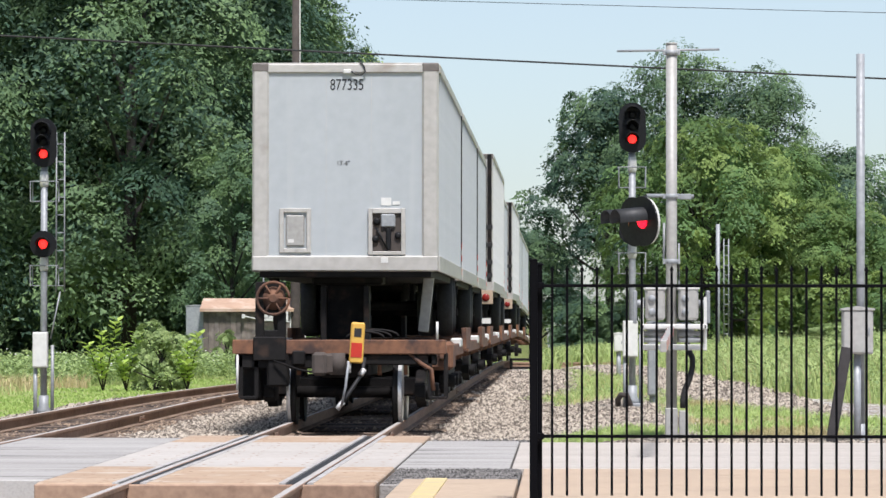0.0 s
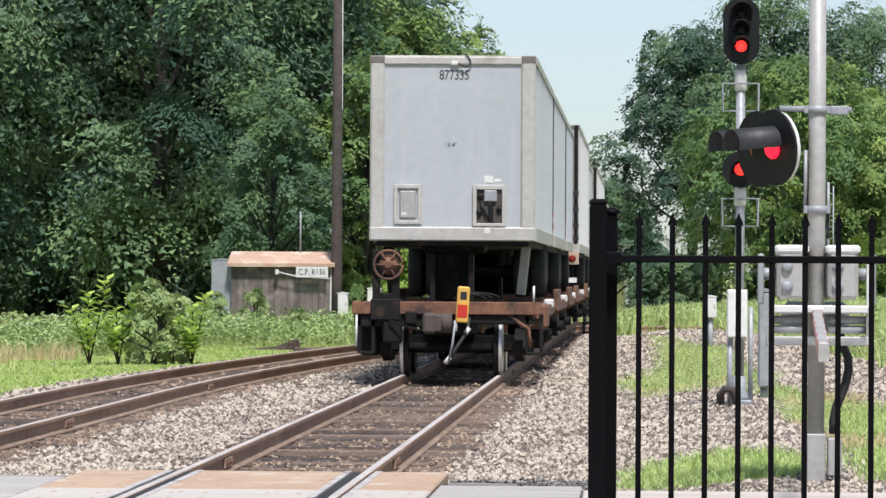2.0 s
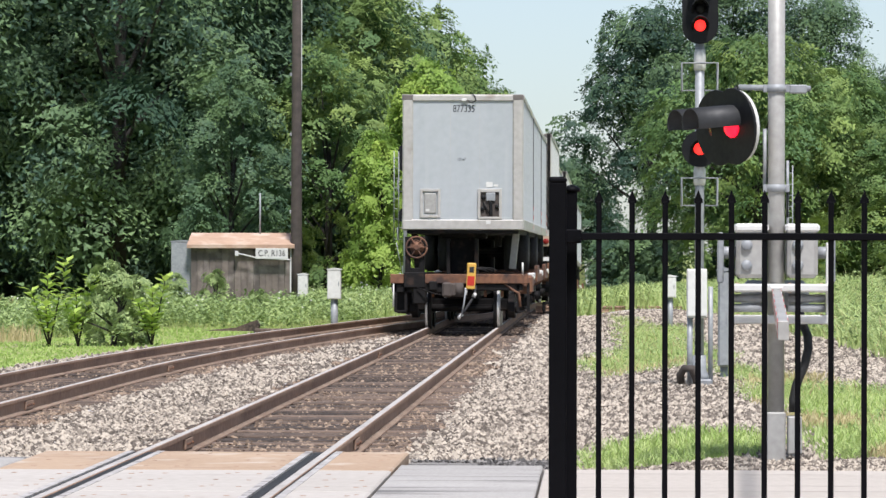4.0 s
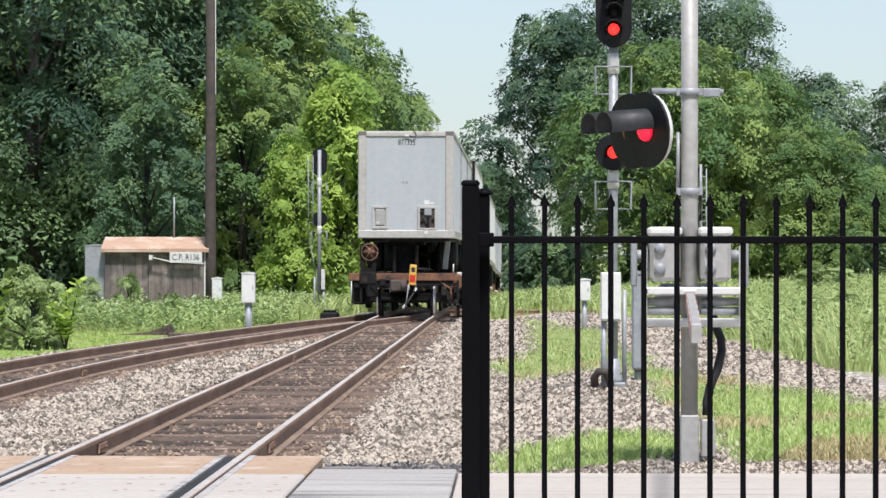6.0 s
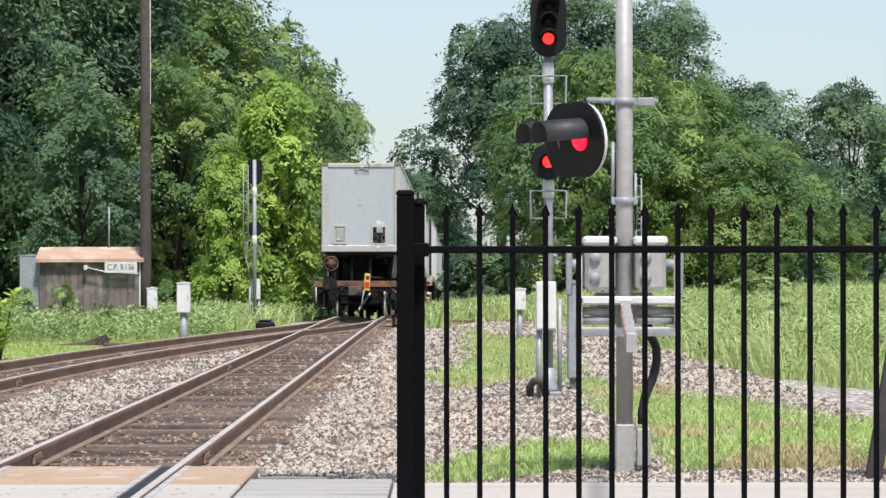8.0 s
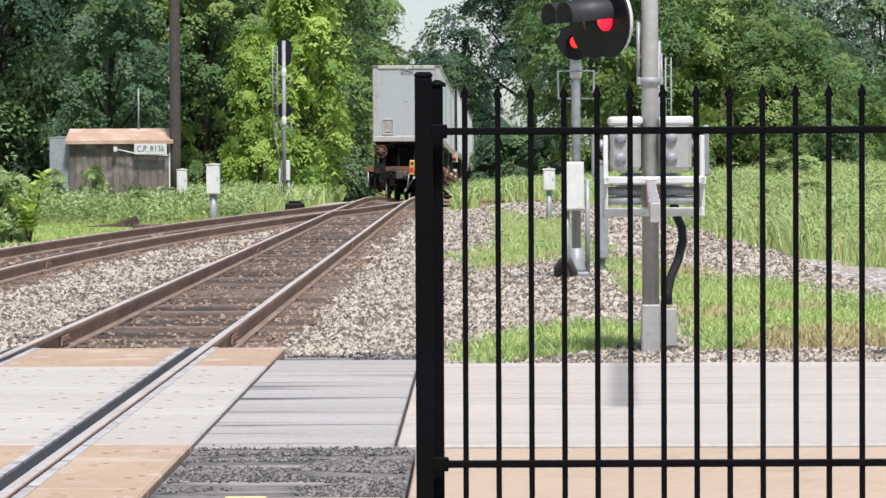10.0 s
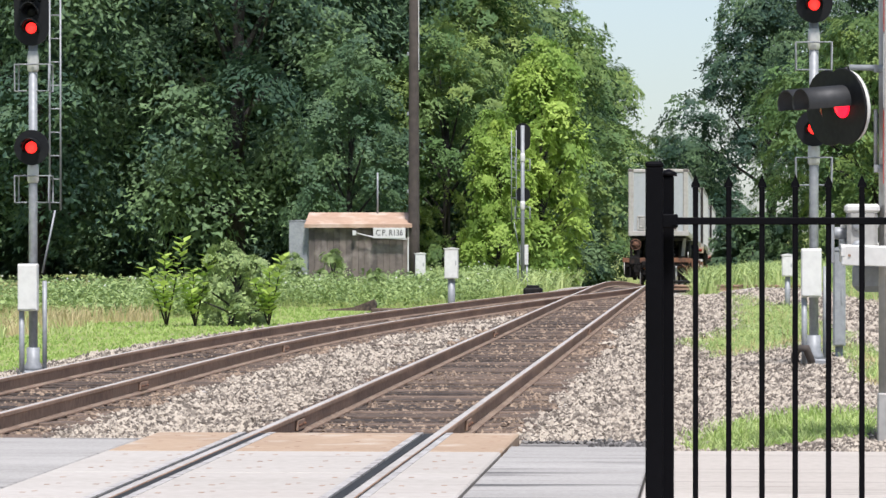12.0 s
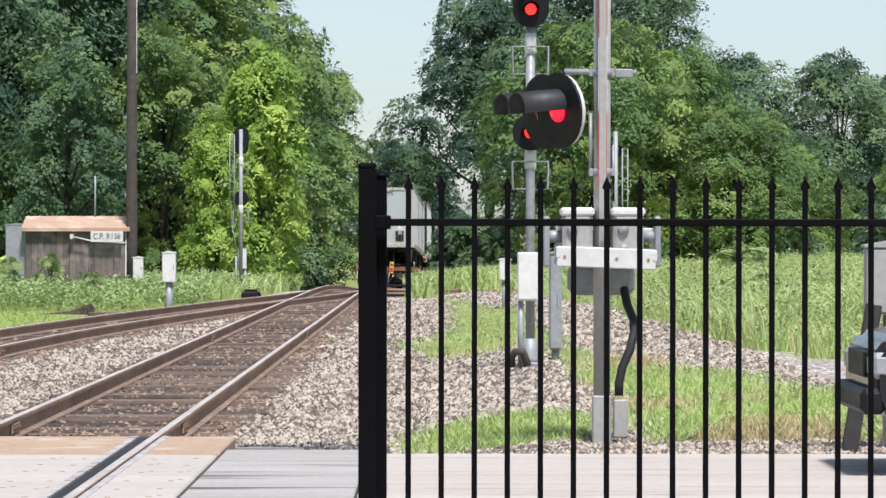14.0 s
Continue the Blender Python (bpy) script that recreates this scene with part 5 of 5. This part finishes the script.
def suv():
    """A dark sport utility car; its nose points along -x."""
    c = thing("car", "dark grey sport utility car on the road", "car")
    prof = [(0.05, 0.42), (0.0, 0.55), (0.0, 0.82), (0.1, 0.95), (0.75, 1.05), (0.95, 1.08), (1.45, 1.08), (4.55, 1.1), (4.65, 0.9), (4.65, 0.45), (4.3, 0.36), (0.3, 0.36)]
    bm = N()
    prism(bm, prof, -0.9, 0.9)
    bmesh.ops.bevel(bm, geom=bm.edges[:], offset=0.05, segments=2, affect="EDGES")
    paint = mat("dark_car_paint", (0.012, 0.0135, 0.018), (0.009, 0.01, 0.014), 0.16, fine=4, bump=0, spec=0.5)
    body = part("body", bm, paint, c)
    cabin = [(0.95, 1.06), (1.5, 1.62), (1.7, 1.68), (4.2, 1.68), (4.5, 1.1)]
    bm = N()
    prism(bm, cabin, -0.78, 0.78)
    bmesh.ops.bevel(bm, geom=bm.edges[:], offset=0.04, segments=2, affect="EDGES")
    part("cabin", bm, paint, c)
    glass = mat("dark_window_glass", (0.05, 0.06, 0.07), (0.04, 0.05, 0.055), 0.15, bump=0, spec=0.25)
    for s in (-1, 1):
        for x0, x1, x2, x3 in ((1.2, 1.6, 2.5, 2.5), (2.6, 2.6, 3.5, 3.5), (3.6, 3.6, 4.15, 4.3)):
            bm = N()
            prism(bm, [(x0, 1.12), (x1, 1.56), (x2, 1.56), (x3, 1.12)], s * 0.785 - 0.005, s * 0.785 + 0.005)
            part("side_window", bm, glass, c)
        for x in (0.9, 3.75):
            bm = N()
            lathe(bm, [(0.2, -0.11), (0.33, -0.11), (0.36, -0.07), (0.36, 0.07), (0.33, 0.11), (0.2, 0.11)], 24, pose(x, s * 0.84, 0.36, 90, 0, 0))
            w = part("wheel", bm, TYRE, c)
            bm = N()
            lathe(bm, [(0.19, -0.115), (0.22, -0.1), (0.22, 0.1), (0.19, 0.115)], 18, pose(x, s * 0.84, 0.36, 90, 0, 0))
            part("rim", bm, STEEL, w)
        bm = N()
        box(bm, -0.01, 0.24, s * 0.76 - 0.15, s * 0.76 + 0.15, 0.66, 0.84, 0.04)
        part("headlight", bm, GALV, c)
        bm = N()
        box(bm, 0.5, 0.62, s * 0.9 - 0.01, s * 0.9 + 0.01, 0.84, 0.9, 0.005)
        part("side_marker", bm, YELLOW, c)
        bm = N()
        box(bm, 1.25, 1.4, s * 0.98 - 0.09, s * 0.98 + 0.09, 1.08, 1.22, 0.03)
        part("mirror", bm, paint, c)
    bm = N()
    prism(bm, [(0.99, 1.09), (1.47, 1.6), (1.45, 1.62), (0.96, 1.1)], -0.7, 0.7)
    part("windscreen", bm, glass, c)
    bm = N()
    box(bm, -0.08, 0.1, -0.9, 0.9, 0.42, 0.6, 0.04)
    part("bumper", bm, DARKP, c)
    bm = N()
    box(bm, -0.02, 0.05, -0.5, 0.5, 0.66, 0.84, 0.01)
    part("grille", bm, DARKP, c)
    return c


car = suv()


# ---- plants ----
def leaves_mesh(name, centres, radii, count, size, material, rng, clump=0.5, per=64):
    """Sprays of small leaves: flattened, drooping clumps sit over the outside of overlapping lobes."""
    c, r = np.array(centres), np.array(radii)
    k = max(count // per, 1)
    pick = rng.choice(len(c), k, p=(r ** 2) / (r ** 2).sum())
    d = rng.normal(size=(k, 3))
    d[:, 2] = np.abs(d[:, 2]) * rng.choice((1, 1, 1, -1), k)
    d /= np.linalg.norm(d, axis=1)[:, None]
    mid = c[pick] + d * (r[pick] * (0.55 + 0.6 * rng.random(k) ** 0.6))[:, None] * np.array((1, 1, 0.85))
    out = d * np.array((1, 1, 0.4)) + np.array((0, 0, 0.55)) + rng.normal(size=(k, 3)) * 0.25
    out /= np.linalg.norm(out, axis=1)[:, None]
    cs = clump * (0.5 + rng.random(k))
    n = k * per
    own = np.repeat(np.arange(k), per)
    off = rng.normal(size=(n, 3)) * 0.55
    o = out[own]
    off -= o * (off * o).sum(1)[:, None] * 0.78
    flat = np.linalg.norm(off, axis=1)
    pos = mid[own] + off * cs[own][:, None] - np.array((0, 0, 1)) * (flat ** 2 * cs[own] * 0.35)[:, None]
    up = o + rng.normal(size=(n, 3)) * 0.18
    up /= np.linalg.norm(up, axis=1)[:, None]
    a = np.cross(up, rng.normal(size=(n, 3)))
    a /= np.linalg.norm(a, axis=1)[:, None]
    b = np.cross(up, a)
    s = (size * (0.6 + 0.8 * rng.random(n)))[:, None]
    v = np.stack([pos - a * s * 0.8 + b * s * 0.42, pos - a * s * 0.55 - b * s * 0.5, pos + a * s], 1).reshape(-1, 3)
    f = np.arange(n * 3).reshape(-1, 3)
    me = bpy.data.meshes.new(name)
    me.from_pydata(v.tolist(), [], f.tolist())
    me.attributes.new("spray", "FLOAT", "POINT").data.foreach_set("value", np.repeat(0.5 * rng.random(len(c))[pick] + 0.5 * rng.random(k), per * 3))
    me.materials.append(material)
    return me


def tree_meshes(seed, height, width, material, count, low=0.1, size=0.13, lobes=34, clump=0.55):
    rng = np.random.default_rng(seed)
    cs, rs = [], []
    for k in range(lobes):
        u = low + (1 - low) * (k + 0.5) / lobes
        prof = math.sin(math.pi * min(1, 0.18 + 0.82 * u)) ** 0.55
        a = k * 2.399 + rng.uniform(-0.5, 0.5)
        rr = width / 2 * prof * rng.uniform(0.4, 0.95)
        lobe = width * rng.uniform(0.1, 0.23)
        cs.append((rr * math.cos(a), rr * math.sin(a), height * u - lobe * 0.6 * u))
        rs.append(lobe)
    crown = leaves_mesh("crown", cs, rs, count, size, material, rng, clump)
    bm = N()
    lean = rng.uniform(-0.3, 0.3, 2)
    tops = (lean[0], lean[1], height * 0.6)
    tube(bm, (0, 0, -0.3), tops, width * 0.03 + 0.05, width * 0.012, n=10)
    for k in range(0, lobes, 2):
        c = Vector(cs[k])
        h = min(max(c.z * 0.6, height * 0.12), height * 0.55)
        st = Vector((lean[0] * h / tops[2], lean[1] * h / tops[2], h))
        tube(bm, st, c, width * 0.01 + 0.02, 0.015, n=6, caps=False)
    return crown, mesh_of("trunk", bm, BARK)


def tree(meshes, at, turn, scale, label, group, name="tree"):
    x, y, z = at
    t = thing(name, label, "tree" if name == "tree" else "bush", group, (x, y, min(z, ground_z(x, y) - 0.05)))
    t.rotation_euler = (0, 0, turn)
    t.scale = scale
    for n_, me in zip(("crown", "trunk"), meshes):
        o = new(n_, me)
        o.parent = t
    return t


WOOD = [tree_meshes(11, 19, 10, LEAFD, 56000, low=0.15, size=0.118, clump=0.95), tree_meshes(12, 20, 11, LEAFM, 60000, low=0.17, size=0.118, clump=0.95), tree_meshes(13, 17, 9, LEAFD, 50000, low=0.14, size=0.118, clump=0.95)]
EDGE = [tree_meshes(21, 13, 7, LEAFM, 34000, 0.05, 0.12), tree_meshes(22, 14, 8, LEAFR, 36000, 0.05, 0.12)]
BRIGHT = tree_meshes(31, 9.2, 3.9, LEAFB, 30000, 0.03, 0.11, 34, 0.42)
ROUND = tree_meshes(41, 14, 13, LEAFR, 60000, 0.13, 0.14, 48, 0.7)
OVER = tree_meshes(42, 17, 12, LEAFD, 44000, 0.42, 0.15, 36, 0.7)
BUSH = tree_meshes(51, 2.0, 1.3, WEED, 6000, 0.05, 0.05, 16, 0.16)
FAR = tree_meshes(61, 13, 9, LEAFD, 42000, 0.08, 0.13, 42, 0.75)
SCRUB = tree_meshes(52, 4.0, 4.5, LEAFD, 14000, 0.02, 0.12, 16, 0.4)

rnd = random.Random(4)
for x, y, k, s in ((-33, 146, 0, 1.05), (-28.5, 150, 1, 1.1), (-24.5, 141, 2, 1.2), (-20.5, 148, 1, 1.15), (-17.2, 140, 0, 1.1), (-14.2, 147, 2, 1.15), (-11.8, 156, 1, 0.95),
                   (-30, 172, 1, 1.2), (-23, 176, 0, 1.25), (-17, 178, 1, 1.2), (-37, 160, 2, 1.2), (-42, 150, 0, 1.1)):
    tree(WOOD[k], (x, y, -0.3), rnd.uniform(0, 6.3), (s, s, s * rnd.uniform(0.92, 1.08)), "tall leafy tree in a dense green wood", "trees of the wood")
for x, y, k, s in ((-10.8, 166, 1, 1.1), (-9.6, 184, 0, 1.0), (-9.0, 205, 1, 1.1), (-8.8, 228, 0, 1.05), (-9.2, 255, 1, 1.15), (-9.4, 290, 0, 1.2), (-12.5, 133, 0, 0.65), (-9.6, 151, 1, 0.92), (-9.9, 143.5, 1, 0.7)):
    tree(EDGE[k], (x, y, -0.3), rnd.uniform(0, 6.3), (s, s, s), "green tree along the railway line", "trees along the line")
tree(BRIGHT, (-6.3, 141, -0.3), 0.4, (0.86, 0.86, 1), "bright yellow-green vine-covered tree", "trees along the line")
tree(BRIGHT, (-7.7, 138, -0.3), 2.4, (0.55, 0.55, 0.7), "bright yellow-green young tree", "trees along the line")
for x, y, m, s, z in ((8.2, 205, ROUND, 0.88, 0.92), (12.3, 212, ROUND, 0.85, 0.84), (15.5, 206, ROUND, 0.65, 0.6), (3.4, 258, OVER, 1.0, 1.08), (7.5, 240, WOOD[0], 1.0, 1.02), (13.5, 240, WOOD[0], 1.0, 0.95), (18.5, 242, FAR, 0.95, 1.0),
                      (24.5, 244, FAR, 0.95, 1.0), (29.5, 250, FAR, 0.95, 0.95), (20, 218, ROUND, 0.5, 0.42), (26, 205, ROUND, 0.6, 0.5), (32, 215, EDGE[0], 1.1, 0.8), (36, 240, FAR, 1.0, 0.95), (-2.5, 330, OVER, 1.0, 0.8), (42, 260, FAR, 1.0, 1.0)):
    tree(m, (x, y, -0.1), rnd.uniform(0, 6.3), (s, s, z), "broad round-crowned green tree", "trees beyond the field")
for x, y, s in ((-36, 153, 0.7), (-31.5, 154, 0.6), (-27, 155, 0.7), (-23, 153, 0.6), (-19.5, 155, 0.65), (-16, 152, 0.6), (-13.5, 152, 0.7), (-33, 164, 1.2), (-25, 166, 1.2), (-18, 164, 1.2), (-12, 160, 1.2), (-38, 172, 1.6), (-34, 176, 1.6), (-30, 178, 1.6), (-26, 180, 1.6), (-21, 180, 1.6), (-16, 182, 1.5), (-42, 170, 1.6), (-9.8, 146, 0.9), (-8.2, 160, 0.9), (-7.6, 178, 1.0), (-7.4, 200, 1.1),
                (3.2, 205, 0.7), (6.5, 212, 0.7), (10, 214, 0.7), (14, 214, 0.7), (18, 205, 0.9), (22, 192, 1.0), (27, 190, 1.1), (1.6, 225, 1.2), (1.8, 250, 1.2)):
    tree(SCRUB, (x, y, -0.4), rnd.uniform(0, 6.3), (s, s, s * rnd.uniform(0.8, 1.1)), "dark green undergrowth at the edge of the trees", "undergrowth", "shrub")
for x, y, s in ((-9.95, 80, 0.9), (-9.55, 81, 0.75), (-10.4, 106, 0.75), (-11.6, 108, 0.7), (-9.0, 104, 0.5), (-12.4, 100, 0.6)):
    tree(BUSH, (x, y, -0.3), rnd.uniform(0, 6.3), (s, s, s), "light green leafy shrub in the grass", "shrubs", "shrub")


for k in range(9):
    x = rnd.uniform(6, 17)
    y = rnd.uniform(64, 118)
    s = rnd.uniform(0.7, 1.3)
    tree(BUSH, (x, y, ground_z(x, y) - 0.1), rnd.uniform(0, 6.3), (s * 1.5, s * 1.5, s * 0.55), "low clump of light green weeds in tall grass", "weed clumps", "shrub")


def sapling(x, y, h, seed):
    """A young plant with a few stems and large bright leaves."""
    r = random.Random(seed)
    s = thing("sapling", "sapling with large bright green leaves", "sapling", "saplings", (x, y, -0.3))
    bm = N()
    tips = []
    for k in range(4):
        a = k * 1.6 + r.uniform(-0.3, 0.3)
        top = (0.3 * math.cos(a) * h * 0.7, 0.3 * math.sin(a) * h * 0.7, h * (1 - 0.17 * k))
        tube(bm, (0, 0, 0), top, 0.02, 0.008, n=6)
        tips.append(top)
    part("stem", bm, BARK, s)
    bm = N()
    for top in tips:
        for i in range(26):
            u = 0.3 + 0.72 * i / 26
            a = i * 2.4
            p = Vector(top) * u
            d = Vector((math.cos(a), math.sin(a), r.uniform(0.1, 0.7))).normalized() * r.uniform(0.18, 0.32)
            w = d.cross(Vector((0, 0, 1))).normalized() * 0.085
            v = [bm.verts.new(q) for q in (p, p + d * 0.5 + w + Vector((0, 0, 0.02)), p + d, p + d * 0.5 - w + Vector((0, 0, 0.02)))]
            bm.faces.new(v[:3]), bm.faces.new((v[0], v[2], v[3]))
    tagged(part("leaves", bm, LEAFS, s), kind="stuff")


sapling(-11.05, 79, 1.75, 1)
sapling(-10.6, 80, 1.4, 2)
sapling(-9.1, 80, 1.4, 3)


def blades(name, label, spots, material, lean=0.35):
    """Grass: spots are (x, y, z, height, width)."""
    rng = np.random.default_rng(5)
    p = np.array(spots)
    k = len(p)
    a = rng.uniform(0, 6.28, k)
    h, w = p[:, 3], p[:, 4]
    side_ = np.stack((np.cos(a), np.sin(a) * 0.3, np.zeros(k)), 1) * w[:, None]
    tip = np.stack((rng.normal(size=k) * lean * h, rng.normal(size=k) * lean * h, h), 1)
    mid = tip * np.array((0.35, 0.35, 0.62))
    o = p[:, :3]
    v = np.stack((o - side_, o + side_, o + mid + side_ * 0.7, o + tip, o + mid - side_ * 0.7), 1).reshape(-1, 3)
    i = np.arange(k)[:, None] * 5
    f = np.concatenate([i + np.array((0, 1, 2)), i + np.array((0, 2, 4)), i + np.array((4, 2, 3))])
    me = bpy.data.meshes.new(name)
    me.from_pydata(v.tolist(), [], f.tolist())
    me.materials.append(material)
    return tagged(new(name, me), label, "grass", kind="stuff")


def leaflets(name, label, spots, material, per=6):
    """Leafy weeds: small bent leaves set at all heights round each stem."""
    rng = np.random.default_rng(8)
    p = np.repeat(np.array(spots), per, 0)
    k = len(p)
    h = p[:, 3]
    spread = (0.04 + 0.14 * h)[:, None]
    o = p[:, :3] + np.concatenate((rng.normal(size=(k, 2)) * spread, (h * (0.25 + 0.8 * rng.random(k) ** 0.7))[:, None]), 1)
    a = rng.uniform(0, 6.28, k)
    s = (p[:, 4] * rng.uniform(0.6, 1.5, k))[:, None]
    d = np.stack((np.cos(a), np.sin(a), rng.uniform(-0.5, 0.7, k)), 1) * s
    e = np.stack((-np.sin(a), np.cos(a), rng.normal(size=k) * 0.6), 1) * s * 0.5
    lift = np.array((0, 0, 0.3)) * s
    v = np.stack((o - d, o - e + lift, o + d, o + e + lift), 1).reshape(-1, 3)
    i = np.arange(k)[:, None] * 4
    f = np.concatenate([i + np.array((0, 1, 2)), i + np.array((0, 2, 3))])
    me = bpy.data.meshes.new(name)
    me.from_pydata(v.tolist(), [], f.tolist())
    me.materials.append(material)
    return tagged(new(name, me), label, "weeds", kind="stuff")


def grow():
    r = random.Random(21)
    lawn, tall, straw, weeds = [], [], [], []
    for _ in range(300000):
        u = r.random()
        y = 31.7 + 100 * u ** 1.7
        x = r.uniform(-34, 26) * (0.3 + 0.7 * y / 130) - 2
        if gravel(x, y) > 0.45 + 0.2 * r.random():
            continue
        z = ground_z(x, y) - 0.02
        n = noise.noise((x * 0.5, y * 0.25, 2))
        if x < TRACK:
            edge = (side(y) if y < 122 else TRACK) - 2.2 - x
            if edge < (4.0 if y < 99 else 1.0) + 1.4 * n:
                lawn.append((x, y, z, r.uniform(0.03, 0.09), 0.012 + 0.00012 * y))
            elif y > 86 and edge < 9:
                weeds.append((x, y, z, max(0.15, r.uniform(0.3, 0.75) + 0.5 * n), 0.05))
                if r.random() < 0.4:
                    tall.append((x + 0.1, y, z, r.uniform(0.25, 0.7), 0.009))
            elif n > -0.02:
                straw.append((x, y, z, r.uniform(0.2, 0.45), 0.014))
            else:
                tall.append((x, y, z, r.uniform(0.15, 0.36), 0.013))
        else:
            far = min(max((x - 2.2 - max(0, (60 - y) * 0.12)) / 2.0, 0), 1) * min(max((y - 46) / 10, 0), 1)
            h = 0.11 + 0.5 * far * (1 + 0.9 * noise.noise((x * 0.9, y * 0.3, 6)))
            q = r.random()
            if y < 46 and n < 0.1 and q < 0.5:
                lawn.append((x, y, z, r.uniform(0.04, 0.11), 0.012))
            elif q < (0.34 if y < 46 else 0.1) or (y < 60 and x < 3.5 and n > 0.15):
                straw.append((x, y, z, r.uniform(0.7, 1.3) * h, 0.011))
            elif q < (0.42 if y < 46 else 0.16) + 0.16 * far:
                weeds.append((x, y, z, r.uniform(0.5, 1.2) * h, 0.022 + 0.02 * far))
            else:
                for _ in range(2):
                    tall.append((x + r.uniform(-0.1, 0.1), y + r.uniform(-0.1, 0.1), z, r.uniform(0.4, 1.3) * h, 0.007 + 0.006 * far))
    for _ in range(16000):
        x, y = r.choice((r.uniform(-0.8, 16), r.uniform(-0.8, 5), r.uniform(-12, -5.0))), r.uniform(112, 150)
        if abs(y - 118.5) < 2 and x > TRACK or gravel(x, y) > 0.5:
            continue
        tall.append((x, y, ground_z(x, y) - 0.02, r.uniform(0.3, 0.8), 0.03))
        if r.random() < 0.4:
            weeds.append((x, y, ground_z(x, y) - 0.02, r.uniform(0.3, 0.7), 0.04))
    blades("short_grass", "short bright green grass", lawn, LAWN)
    blades("tall_grass", "tall green grass", tall, GRASS, 0.5)
    blades("dry_grass", "tufts of dry straw-coloured grass", straw, STRAW)
    leaflets("weeds", "leafy green weeds", weeds, WEED)
    bm = N()
    for x, y, z, h, w in weeds[::60]:
        if x > TRACK:
            continue
        c = Vector((x, y, z + h * 1.1))
        v = [bm.verts.new(c + Vector(d) * 0.025) for d in ((1, 0, 0), (0, 1, 0.3), (-1, 0, 0), (0, -1, -0.3), (0, 0, 1))]
        for i in range(4):
            bm.faces.new((v[i], v[(i + 1) % 4], v[4]))
    solo("weed_flowers", bm, WHITEP, "small white weed flowers", "flowers", kind="stuff")


grow()


# ---- motions ----
def along(t, dx, dy):
    """The train draws away at 12 m/s and slows a little."""
    y = 56.2 + 11.67 * (t - 1.5) - 0.0615 * (t - 1.5) ** 2 + dy
    return pose(bend(y) + dx, y, -dip(y), -math.degrees(math.atan((dip(y + 10) - dip(y)) / 10)), 0, -math.degrees(math.atan((bend(y + 10) - bend(y)) / 10)))


def motions():
    for dy, dx, ob in TRAIN:
        walk(ob, [(t, along(t, dx, dy)) for t in (0, 2, 4, 6, 8, 10, 12, 14)])
    down, mid, up = (pose(GX, GY, PIVOT, a, b) for a, b in ((0, 0), (-40, 0.8), (-88, 2.2)))
    walk(arm_thing, [(0, down), (9.9, down), (11.0, mid), (12.3, up), (14, up)])
    walk(car, [(t, pose(3.02 + (14 - t) * 6.0, 27.6, 0)) for t in (0, 2, 4, 6, 8, 10, 12, 14)])


motions()
